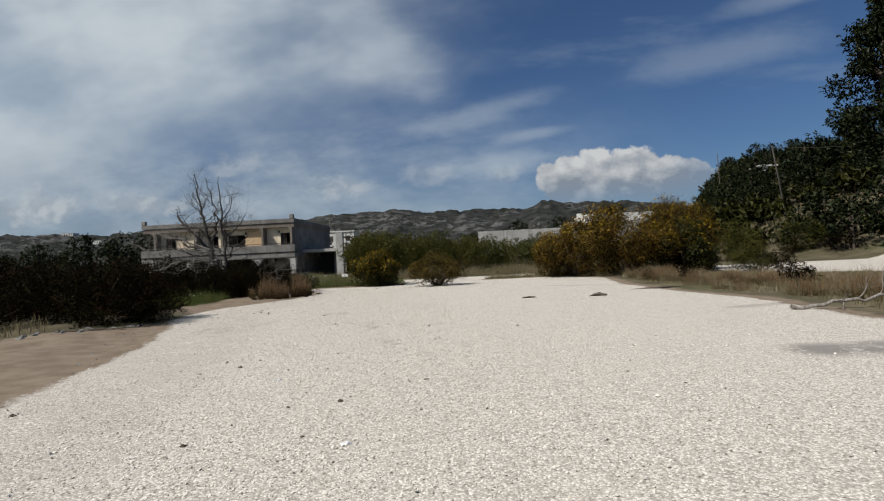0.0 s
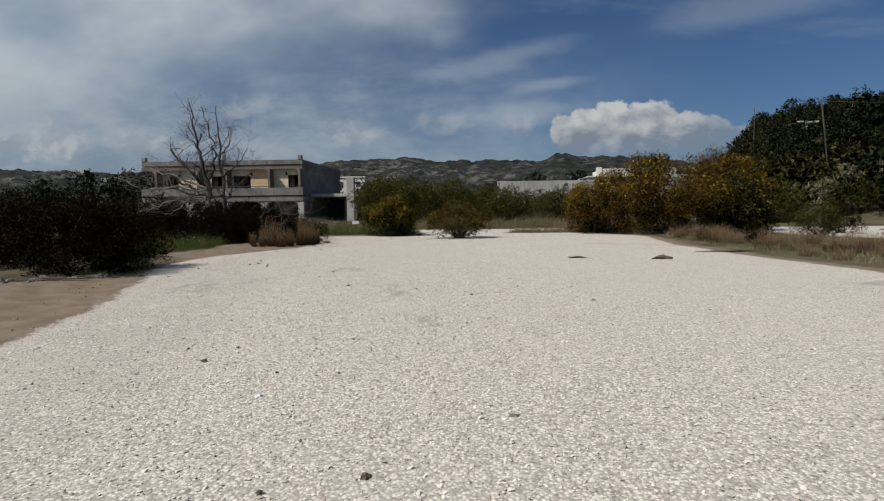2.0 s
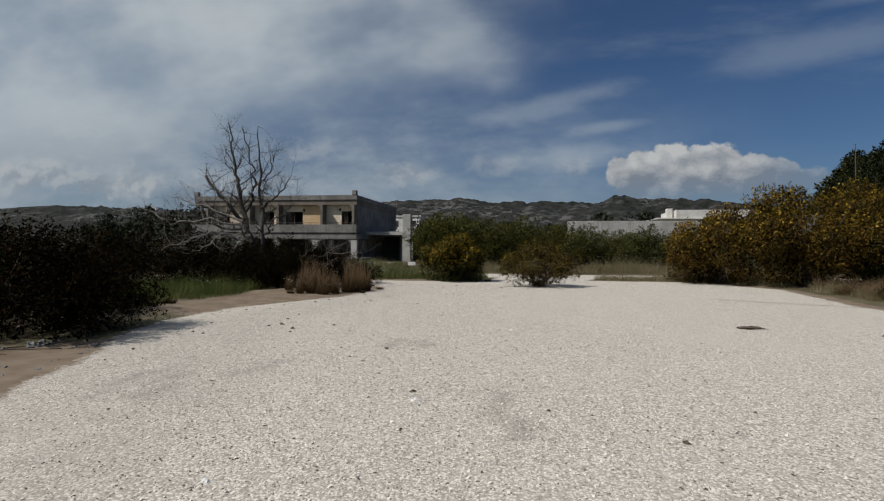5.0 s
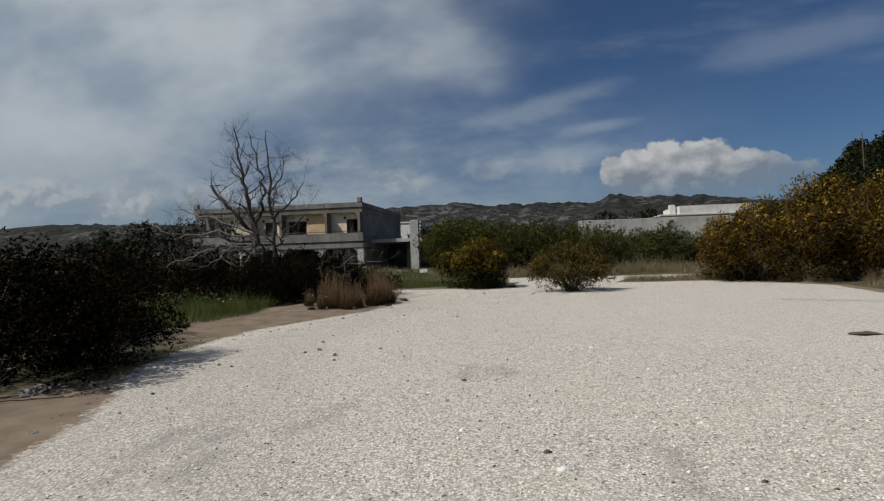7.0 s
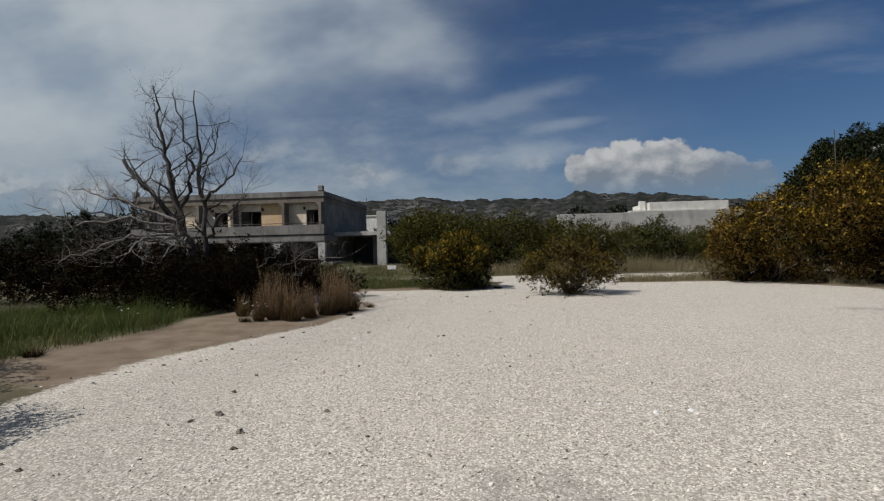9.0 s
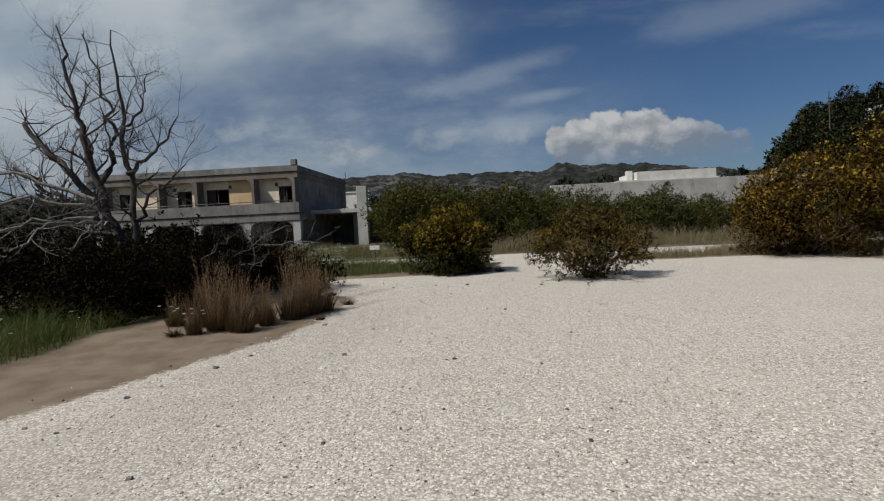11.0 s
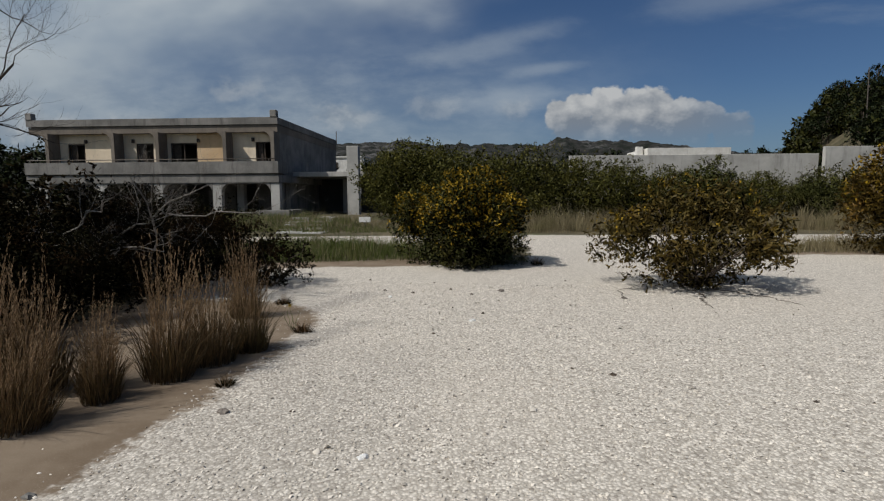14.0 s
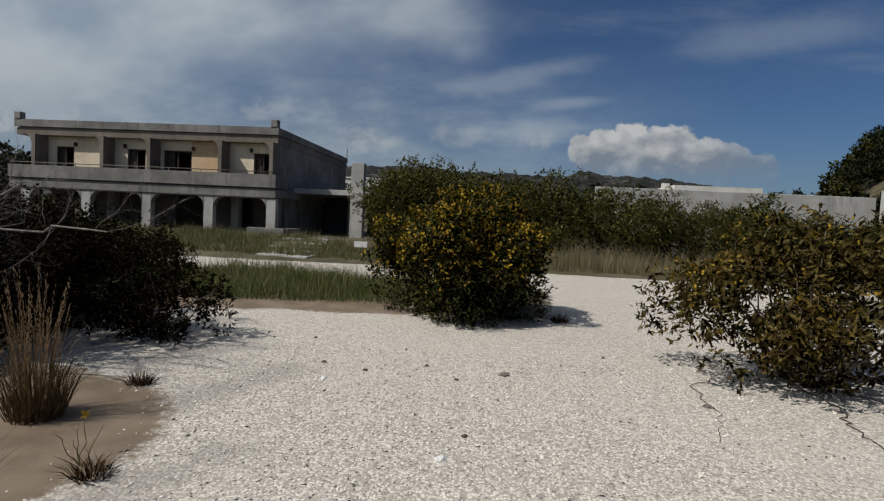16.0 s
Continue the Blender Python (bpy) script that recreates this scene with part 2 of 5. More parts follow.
def make_ridge(t):
    p = place(t)
    rock = t.math("MULTIPLY", t.ramp(t.noise(p, 0.075, 7.0, 0.7), 0.50, 0.58), t.ramp(t.noise(p, 0.012, 3.0, 0.5), 0.40, 0.62))
    scrub = t.ramp(t.noise(p, 0.11, 5.0, 0.6), 0.42, 0.6)
    c = t.mix(scrub, rgb(0.034, 0.033, 0.030), rgb(0.014, 0.017, 0.013))
    c = t.mix(rock, c, rgb(0.105, 0.101, 0.097))
    return principled(t, c, 0.95, bump(t, t.noise(p, 0.12, 6.0, 0.65), 0.8, 4.0), 0.1)


M = {
    "ground": material("gravel_and_earth", make_ground),
    "stone": material("gravel_stone", make_stone),
    "concrete": material("weathered_concrete", make_concrete(rgb(0.125, 0.118, 0.107), rgb(0.245, 0.232, 0.212), 0.75)),
    "concrete_light": material("pale_concrete", make_concrete(rgb(0.32, 0.31, 0.285), rgb(0.47, 0.455, 0.42), 0.4)),
    "render_cream": material("cream_render", make_concrete(rgb(0.71, 0.575, 0.40), rgb(0.85, 0.72, 0.535), 0.14)),
    "render_ochre": material("ochre_render", make_concrete(rgb(0.58, 0.39, 0.21), rgb(0.70, 0.51, 0.30), 0.15)),
    "fascia": material("stained_fascia", make_concrete(rgb(0.13, 0.105, 0.08), rgb(0.21, 0.175, 0.14), 0.5)),
    # near-black plaster: the shade indoors is put into its colour
    "interior": material("shade_dark_plaster", make_concrete(rgb(0.03, 0.026, 0.022), rgb(0.07, 0.06, 0.05), 0.4)),
    "frame": material("dark_window_frame", make_plain(rgb(0.035, 0.028, 0.022), rgb(0.075, 0.055, 0.04), 6.0, 0.6)),
    "steel": material("rusty_pipe", make_plain(rgb(0.09, 0.075, 0.06), rgb(0.17, 0.14, 0.11), 8.0, 0.6)),
    "white": material("white_limewash", make_concrete(rgb(0.58, 0.56, 0.51), rgb(0.76, 0.74, 0.69), 0.2)),
    "board": material("white_board", make_plain(rgb(0.62, 0.61, 0.58), rgb(0.78, 0.77, 0.74), 5.0, 0.6)),
    "bark_dead": material("dead_bark", make_bark(rgb(0.032, 0.027, 0.023), rgb(0.095, 0.082, 0.07))),
    "bark_pale": material("bleached_twig", make_bark(rgb(0.13, 0.115, 0.098), rgb(0.30, 0.27, 0.235))),
    "bark": material("brown_bark", make_bark(rgb(0.055, 0.042, 0.032), rgb(0.14, 0.11, 0.085))),
    "pole": material("weathered_pole", make_bark(rgb(0.12, 0.10, 0.085), rgb(0.24, 0.21, 0.18))),
    "ridge": material("limestone_ridge", make_ridge),
    # leaf tones far below real foliage: crown self-shade is put into the colour
    "leaf_dark": leaf_material("shade_dark_leaf", rgb(0.006, 0.007, 0.003), rgb(0.021, 0.018, 0.008), rgb(0.052, 0.026, 0.012), 0.10, 0.8, 0.03),
    "leaf_green": leaf_material("acacia_leaf", rgb(0.020, 0.024, 0.006), rgb(0.058, 0.060, 0.014), rgb(0.090, 0.078, 0.018), 0.15),
    "leaf_rust": leaf_material("rusting_acacia_leaf", rgb(0.042, 0.034, 0.008), rgb(0.155, 0.098, 0.018), rgb(0.25, 0.130, 0.022), 0.26),
    "leaf_olive": leaf_material("olive_leaf", rgb(0.048, 0.038, 0.011), rgb(0.165, 0.122, 0.032), rgb(0.22, 0.14, 0.036), 0.30),
    "leaf_pine": leaf_material("pine_needles", rgb(0.010, 0.016, 0.006), rgb(0.028, 0.038, 0.013), rgb(0.046, 0.050, 0.018), 0.1),
    "leaf_hedge": leaf_material("hedge_leaf", rgb(0.042, 0.045, 0.011), rgb(0.135, 0.133, 0.031), rgb(0.20, 0.175, 0.042), 0.28),
    "leaf_light": leaf_material("pale_shrub_leaf", rgb(0.045, 0.052, 0.014), rgb(0.125, 0.13, 0.036), rgb(0.16, 0.155, 0.05), 0.18),
    "flower": leaf_material("yellow_blossom", rgb(0.20, 0.122, 0.012), rgb(0.42, 0.275, 0.024), rgb(0.50, 0.345, 0.04), 0.3),
    "dry_grass": material("dry_grass", make_blade(rgb(0.035, 0.026, 0.012), rgb(0.16, 0.100, 0.045), rgb(0.07, 0.056, 0.02))),
    "stalk": material("grass_stalk", make_blade(rgb(0.11, 0.064, 0.032), rgb(0.27, 0.172, 0.086), rgb(0.165, 0.108, 0.052))),
    "seed_head": material("grass_seed_head", make_blade(rgb(0.16, 0.105, 0.055), rgb(0.37, 0.255, 0.15), rgb(0.22, 0.14, 0.07))),
    "straw": material("straw_grass", make_blade(rgb(0.14, 0.115, 0.062), rgb(0.32, 0.265, 0.155), rgb(0.14, 0.13, 0.055))),
    "green_grass": material("green_grass", make_blade(rgb(0.04, 0.06, 0.013), rgb(0.12, 0.15, 0.034), rgb(0.16, 0.15, 0.05))),
}


# ---- mesh helpers ----
def np_mesh(name, verts, faces, normals=None):
    """A mesh from arrays: verts (n, 3) and a list of face arrays (m, k); normals: one for each vertex, to round the shading of a crown."""
    me = bpy.data.meshes.new(name)
    faces = [f for f in faces if len(f)]
    loops = np.concatenate([f.ravel() for f in faces]).astype(np.int32)
    sizes = np.concatenate([np.full(len(f), f.shape[1]) for f in faces]).astype(np.int32)
    me.vertices.add(len(verts))
    me.vertices.foreach_set("co", np.asarray(verts, np.float32).ravel())
    me.loops.add(len(loops))
    me.loops.foreach_set("vertex_index", loops)
    me.polygons.add(len(sizes))
    me.polygons.foreach_set("loop_start", np.concatenate([[0], np.cumsum(sizes)[:-1]]).astype(np.int32))
    me.update(calc_edges=True)
    if normals is not None:
        me.normals_split_custom_set_from_vertices(normals.astype(np.float32))
    return me


def part_of(name, me, mat, parent=None, label=""):
    ob = new(name, me)
    if not me.materials:
        me.materials.append(mat)
    ob.parent = parent
    if label:
        ob["label"] = label
    return ob


def part(name, bm, mat, parent=None, label=""):
    me = bpy.data.meshes.new(name)
    bmesh.ops.recalc_face_normals(bm, faces=bm.faces)
    bm.to_mesh(me)
    bm.free()
    return part_of(name, me, mat, parent, label)


def thing(name, m, label, category, group=""):
    ob = new(name)
    ob.matrix_world = m
    ob.empty_display_size = 0.2
    return tagged(ob, label, category, group)


def box(bm, x0, x1, y0, y1, z0, z1):
    v = [bm.verts.new((x, y, z)) for z in (z0, z1) for y in (y0, y1) for x in (x0, x1)]
    for a, b, c, d in ((0, 2, 3, 1), (4, 5, 7, 6), (0, 1, 5, 4), (1, 3, 7, 5), (3, 2, 6, 7), (2, 0, 4, 6)):
        bm.faces.new((v[a], v[b], v[c], v[d]))
    return v


def boxes(*dims, bevel=0.0):
    bm = bmesh.new()
    for d in dims:
        box(bm, *d)
    if bevel:
        bmesh.ops.bevel(bm, geom=list(bm.edges), offset=bevel, segments=1, affect="EDGES")
    return bm


def prism(bm, outline, y0, y1):
    """An outline in x and z, pushed from y0 to y1."""
    a = [bm.verts.new((x, y0, z)) for x, z in outline]
    b = [bm.verts.new((x, y1, z)) for x, z in outline]
    bm.faces.new(a)
    bm.faces.new(b[::-1])
    for i in range(len(a)):
        j = (i + 1) % len(a)
        bm.faces.new((a[i], b[i], b[j], a[j]))


def unit(v):
    return v / np.maximum(np.linalg.norm(v, axis=-1, keepdims=True), 1e-9)


def tubes(lines, sides=5):
    """Tapered tubes along polylines of (points, radii)."""
    vs, quads, tips, base = [], [], [], 0
    for pts, rad in lines:
        pts, rad = np.asarray(pts, float), np.asarray(rad, float)
        d = unit(np.gradient(pts, axis=0))
        ref = np.where(np.abs(d[:, 2:3]) > 0.9, [[1.0, 0, 0]], [[0, 0, 1.0]])
        u = unit(np.cross(d, ref))
        w = np.cross(d, u)
        ang = np.linspace(0, 2 * math.pi, sides, endpoint=False)
        ring = pts[:, None] + rad[:, None, None] * (np.cos(ang)[None, :, None] * u[:, None] + np.sin(ang)[None, :, None] * w[:, None])
        vs.append(ring.reshape(-1, 3))
        n = len(pts)
        i, k = np.meshgrid(np.arange(n - 1), np.arange(sides), indexing="ij")
        k2 = (k + 1) % sides
        quads.append((base + np.stack([i * sides + k, i * sides + k2, (i + 1) * sides + k2, (i + 1) * sides + k], -1)).reshape(-1, 4))
        tips.append(base + (n - 1) * sides + np.arange(sides)[None])
        base += n * sides
    return np.concatenate(vs), [np.concatenate(quads), np.concatenate(tips)]


def leaves(pos, out, rng, length, width, spread=0.75, droop=0.0):
    """Folded diamond leaves, one island each, that turn their faces loosely outwards."""
    n = len(pos)
    d = unit(out * (1 - spread) + unit(rng.normal(size=(n, 3))) * spread + np.array([0, 0, -droop]))
    s = unit(np.cross(d, unit(rng.normal(size=(n, 3)))))
    nn = np.cross(d, s)
    L = length * rng.uniform(0.6, 1.3, (n, 1))
    W = width * rng.uniform(0.7, 1.3, (n, 1))
    mid = pos + d * L * 0.45 + nn * L * 0.06
    v = np.stack([pos, mid + s * W / 2, pos + d * L, mid - s * W / 2], 1).reshape(-1, 3)
    f = np.arange(n * 4).reshape(-1, 4)
    face = unit(np.cross(s, d))
    face = face * np.where((face * out).sum(1, keepdims=True) < 0, -1, 1)
    return v, [f], np.repeat(unit(out * 0.5 + face * 0.75), 4, 0)


def lumps_in(rng, rx, ry, h, count, size, low=0.25):
    """Centres and radii of the lumps that make a crown."""
    out = []
    for _ in range(count):
        d = unit(rng.normal(size=3))
        r = rng.uniform(0.35, 0.92) ** 0.6
        z = h * (low + (1 - low) * (0.5 + 0.5 * d[2] * r)) - size * h * 0.25
        wide = 0.62 + 0.38 * math.sin(math.pi * min(1, max(0, z / h)) ** 0.8)
        out.append((d[0] * rx * r * wide, d[1] * ry * r * wide, z, rng.uniform(0.6, 1.25) * size * (rx + ry + h) / 3))
    return np.array(out)


def scatter(rng, lumps, n, inner=0.55, sprig=7):
    """Leaf feet and ways outward: sprigs of a few leaves, thick towards the rim of each lump."""
    w = lumps[:, 3] ** 2
    m = max(1, n // sprig)
    k = rng.choice(len(lumps), m, p=w / w.sum())
    out = unit(rng.normal(size=(m, 3)))
    r = lumps[k, 3:4] * rng.uniform(inner ** 2, 1.12, (m, 1)) ** 0.5
    r = r + lumps[k, 3:4] * 0.13 * np.abs(rng.normal(size=(m, 1))) * (rng.uniform(size=(m, 1)) < 0.2)
    pos = np.repeat(lumps[k, :3] + out * r, sprig, 0)
    out = np.repeat(out, sprig, 0)
    size = np.repeat(lumps[k, 3:4], sprig, 0)
    step = np.tile(np.linspace(-0.5, 0.5, sprig), m)[:, None]
    lean = np.repeat(unit(unit(rng.normal(size=(m, 3))) * 0.7 + np.array([0, 0, 0.35])), sprig, 0)
    pos = pos + unit(lean + out * 0.8) * step * size * 0.36 + rng.normal(size=pos.shape) * size * 0.035
    keep = pos[:, 2] > 0.03
    return pos[keep], unit(out + lean * 0.25)[keep]


def wander(rng, a, b, r0, r1, bend, n=6):
    s = np.linspace(0, 1, n)[:, None]
    p = np.asarray(a)[None] * (1 - s) + np.asarray(b)[None] * s
    jit = rng.normal(size=(n, 3)) * bend * np.linalg.norm(np.asarray(b) - np.asarray(a)) * np.sin(s * math.pi)
    return p + jit, r0 + (r1 - r0) * s[:, 0]


def bush(name, m, label, rng_seed, rx, ry, h, leaf_mat, n, length, width, flowers=0, count=26, size=0.42, low=0.25,
         stems=5, stem_r=0.022, group="", flower_low=0.45, category="bush", extra=0, bark="bark", fl=0.028):
    rng = np.random.default_rng(rng_seed)
    lumps = lumps_in(rng, rx, ry, h, count, size, low)
    if extra:
        spr = lumps_in(rng, rx * 1.12, ry * 1.12, h * 1.06, extra, size * 0.35, low)
        lumps = np.concatenate([lumps, spr])
    ob = thing(name, m, label, category, group)
    pos, out = scatter(rng, lumps, n)
    v, f, n = leaves(pos, out, rng, length, width)
    part_of("crown", np_mesh("crown", v, f, n), M[leaf_mat], ob)
    lines = []
    for x, y, z, r in lumps[rng.choice(len(lumps), min(stems, len(lumps)), replace=False)]:
        a = (rng.normal() * 0.06 * rx, rng.normal() * 0.06 * ry, -0.03)
        lines.append(wander(rng, a, (x, y, z + r * 0.5), stem_r * rng.uniform(0.7, 1.3), stem_r * 0.25, 0.06))
    for line in lines:
        v, f = tubes([line])
        part_of("stem", np_mesh("stem", v, f), M[bark], ob)
    if flowers:
        pos, out = scatter(rng, lumps, flowers * 3, 0.95)
        lit = (pos[:, 2] > h * flower_low * rng.uniform(0.6, 1.4, len(pos))) & (out[:, 2] > -0.25)
        pos, out = pos[lit][:flowers], out[lit][:flowers]
        v, f, n = leaves(pos + out * 0.02, out, rng, fl * 1.6, fl, 0.9)
        part_of("blossom", np_mesh("blossom", v, f, n), M["flower"], ob, "small yellow blossom")
    return ob


def blades(rng, pos, height, width, lean=0.35, tufts=None):
    n = len(pos)
    ang = rng.uniform(0, 2 * math.pi, n)
    side = np.stack([np.cos(ang), np.sin(ang), np.zeros(n)], -1)
    a2 = rng.uniform(0, 2 * math.pi, n)
    tip = np.stack([np.cos(a2), np.sin(a2), np.zeros(n)], -1) * (lean * rng.uniform(0.1, 1.0, (n, 1)))
    if tufts is not None:
        tip = tip * 0.5 + tufts * lean
    H = (height * rng.uniform(0.5, 1.15, n))[:, None]
    W = width * rng.uniform(0.6, 1.3, (n, 1))
    up = np.array([[0, 0, 1.0]])
    mid = pos + up * H * 0.6 + tip * H * 0.35
    end = pos + up * H + tip * H
    v = np.stack([pos - side * W / 2, pos + side * W / 2, mid + side * W * 0.4, mid - side * W * 0.4, end], 1).reshape(-1, 3)
    b = np.arange(n)[:, None] * 5
    return v, [b + np.array([[0, 1, 2, 3]]), b + np.array([[3, 2, 4]])]


# ---- ground ----
LOT = np.array([(-3.4, -30), (-3.6, 3), (-4.4, 6.5), (-5.2, 9.8), (-6.6, 13.2), (-7.6, 14.8), (-8.0, 16.5), (-7.9, 18.8), (-7.2, 20.6),
                (-6.5, 22.2), (-6.25, 24.6), (-6.3, 26.2), (-7.1, 27.0), (-9.0, 27.2), (-9.3, 28.4), (-8.9, 30.4), (-5.6, 31.0), (-3.1, 31.4), (-2.6, 35.2), (-14.5, 36.2),
                (-14.5, 39.0), (-2, 39.8), (14, 40.4), (20, 40), (60, 39), (60, 22), (20, 23.4), (15.8, 27.5), (16, 36), (2.5, 35.6), (1.6, 33.3),
                (6.8, 33.2), (8.4, 29), (7.6, 23), (8.0, 18), (8.6, 14.5), (8.3, 10), (9.5, 4), (9.5, -30)], float)
VERGE = np.array([(-7.5, -30), (-7.5, 2), (-8.8, 8), (-10.0, 11.8), (-8.2, 13.4), (-7.0, 15.0), (-8.0, 17.2), (-9.9, 17.8), (-9.9, 19.2),
                  (-9.6, 21.2), (-9.2, 23.6), (-9.0, 25.6), (-9.7, 28.0), (-9.7, 31.1), (-6.3, 31.9), (-2.7, 32.2), (1.2, 33.8), (2.2, 33.9), (7.3, 34),
                  (8.9, 29), (8.2, 23), (8.5, 18), (9.1, 14.5), (8.8, 10), (10.5, 4), (10.5, -30)], float)


def signed_distance(poly, p):
    """Metres inside the outline (outside: minus)."""
    a, b = poly, np.roll(poly, -1, 0)
    best = np.full(len(p), 1e9)
    inside = np.zeros(len(p), bool)
    for (x0, y0), (x1, y1) in zip(a, b):
        dx, dy = x1 - x0, y1 - y0
        s = np.clip(((p[:, 0] - x0) * dx + (p[:, 1] - y0) * dy) / (dx * dx + dy * dy + 1e-12), 0, 1)
        best = np.minimum(best, np.hypot(p[:, 0] - x0 - s * dx, p[:, 1] - y0 - s * dy))
        if y0 != y1:
            inside ^= ((y0 > p[:, 1]) != (y1 > p[:, 1])) & (p[:, 0] < dx * (p[:, 1] - y0) / dy + x0)
    return np.where(inside, best, -best)


def smooth(x, lo, hi):
    s = np.clip((x - lo) / (hi - lo), 0, 1)
    return s * s * (3 - 2 * s)


def waves(x, y):
    return (np.sin(x * 1.3 + 0.6 * np.sin(y * 0.9)) * np.sin(y * 1.1 + 1.7) + 0.5 * np.sin(x * 3.1 + 2.2 + y) * np.sin(y * 2.7 - 0.4 * x))


def height(x, y):
    x, y = np.asarray(x, float), np.asarray(y, float)
    u = 0.8 * (x - 22) + 0.6 * (y - 44)
    side = smooth(x - 0.45 * y, -9, 9)
    hill = np.minimum(np.maximum(u - 4, 0) * 0.26, 17) * side
    hill = hill + side * smooth(u, 2, 14) * (0.5 * np.sin(x * 0.35) * np.sin(y * 0.28))
    plinth = 0.35 * smooth(y, 41, 46) * smooth(-x, 4, 10)
    p = np.stack([x.ravel(), y.ravel()], -1)
    lot = signed_distance(LOT, p).reshape(x.shape)
    rough = 0.05 * waves(x, y) * smooth(-lot, 0.1, 2.5) + 0.06 * smooth(-lot, 0.3, 2.0)
    return hill + plinth + rough + 0.008 * waves(x * 0.7, y * 0.8)


def axis(marks):
    out = []
    for a, b, step in marks:
        out.append(np.arange(a, b - 1e-6, step))
    return np.concatenate(out + [[marks[-1][1]]])


# worn streaks, bare patches, broad darker bands: x0, y0, x1, y1, half width, strength
TRACKS = [(5.7, 7.2, 9.0, 7.3, 0.6, 1.5), (-2.4, 2, -4.4, 10, 1.7, 0.36), (-4.4, 10, -6.6, 16, 1.7, 0.36), (-6.6, 17, -5.6, 24, 1.3, 0.3), (-5.0, 11.5, -5.3, 12.7, 0.13, 1.0), (-4.5, 11.5, -4.95, 12.8, 0.13, 1.0), (-2.98, 14.7, -3.0, 15.1, 0.24, 0.9),
          (-2.5, 14.75, -2.6, 15.1, 0.22, 0.8), (-0.25, 8.9, -0.55, 9.7, 0.12, 0.9), (-1.0, 11.2, -1.3, 12.5, 0.16, 0.9), (-4.25, 12.5, -4.3, 13.3, 0.14, 0.8), (-3.9, 12.7, -3.95, 13.4, 0.14, 0.8),
          (7.2, 12.5, 9.0, 13.0, 0.3, 0.8), (4.6, 24, 7.4, 22.6, 0.3, 0.8), (-6.9, 25.6, -6.0, 27.6, 0.3, 0.8), (-6.3, 24.6, -5.7, 25.8, 0.25, 0.8), (-7.6, 27.5, -6.8, 28.4, 0.3, 0.6)]


def build_ground():
    xs = axis([(-3000, -400, 260), (-400, -60, 20), (-60, -14, 1.5), (-14, 12, 0.2), (12, 62, 1.0), (62, 400, 14), (400, 3000, 260)])
    ys = axis([(-3000, -200, 280), (-200, -12, 12), (-12, 2, 0.8), (2, 42, 0.2), (42, 110, 1.2), (110, 400, 12), (400, 3000, 260)])
    X, Y = np.meshgrid(xs, ys)
    Z = height(X, Y)
    v = np.stack([X, Y, Z], -1).reshape(-1, 3)
    nx, ny = len(xs), len(ys)
    i, j = np.meshgrid(np.arange(ny - 1), np.arange(nx - 1), indexing="ij")
    k = i * nx + j
    f = np.stack([k, k + 1, k + nx + 1, k + nx], -1).reshape(-1, 4)
    me = np_mesh("ground", v, [f])
    me.materials.append(M["ground"])
    me.polygons.foreach_set("use_smooth", np.ones(len(me.polygons), bool))
    p = v[:, :2]
    for name, poly, soft in (("gravel", LOT, 0.9), ("sand", VERGE, 0.9)):
        at = me.attributes.new(name, "FLOAT", "POINT")
        d = signed_distance(poly, p)
        far = (np.abs(v[:, 0]) > 200) | (np.abs(v[:, 1]) > 200)
        at.data.foreach_set("value", np.where(far, 0, np.clip(0.5 + d / soft, 0, 1)).astype(np.float32))
    at = me.attributes.new("wear_dark", "FLOAT", "POINT")
    w = np.zeros(len(v))
    for x0, y0, x1, y1, wide, much in TRACKS:
        s = np.clip(((p[:, 0] - x0) * (x1 - x0) + (p[:, 1] - y0) * (y1 - y0)) / ((x1 - x0) ** 2 + (y1 - y0) ** 2), 0, 1)
        w = np.maximum(w, much * smooth(-np.hypot(p[:, 0] - x0 - s * (x1 - x0), p[:, 1] - y0 - s * (y1 - y0)), -wide, -wide * 0.4))
    at.data.foreach_set("value", w.astype(np.float32))
    ob = new("ground", me)
    tagged(ob, "pale crushed-stone lot with sandy verges and dry earth around it", "ground", kind="structure")


build_ground()


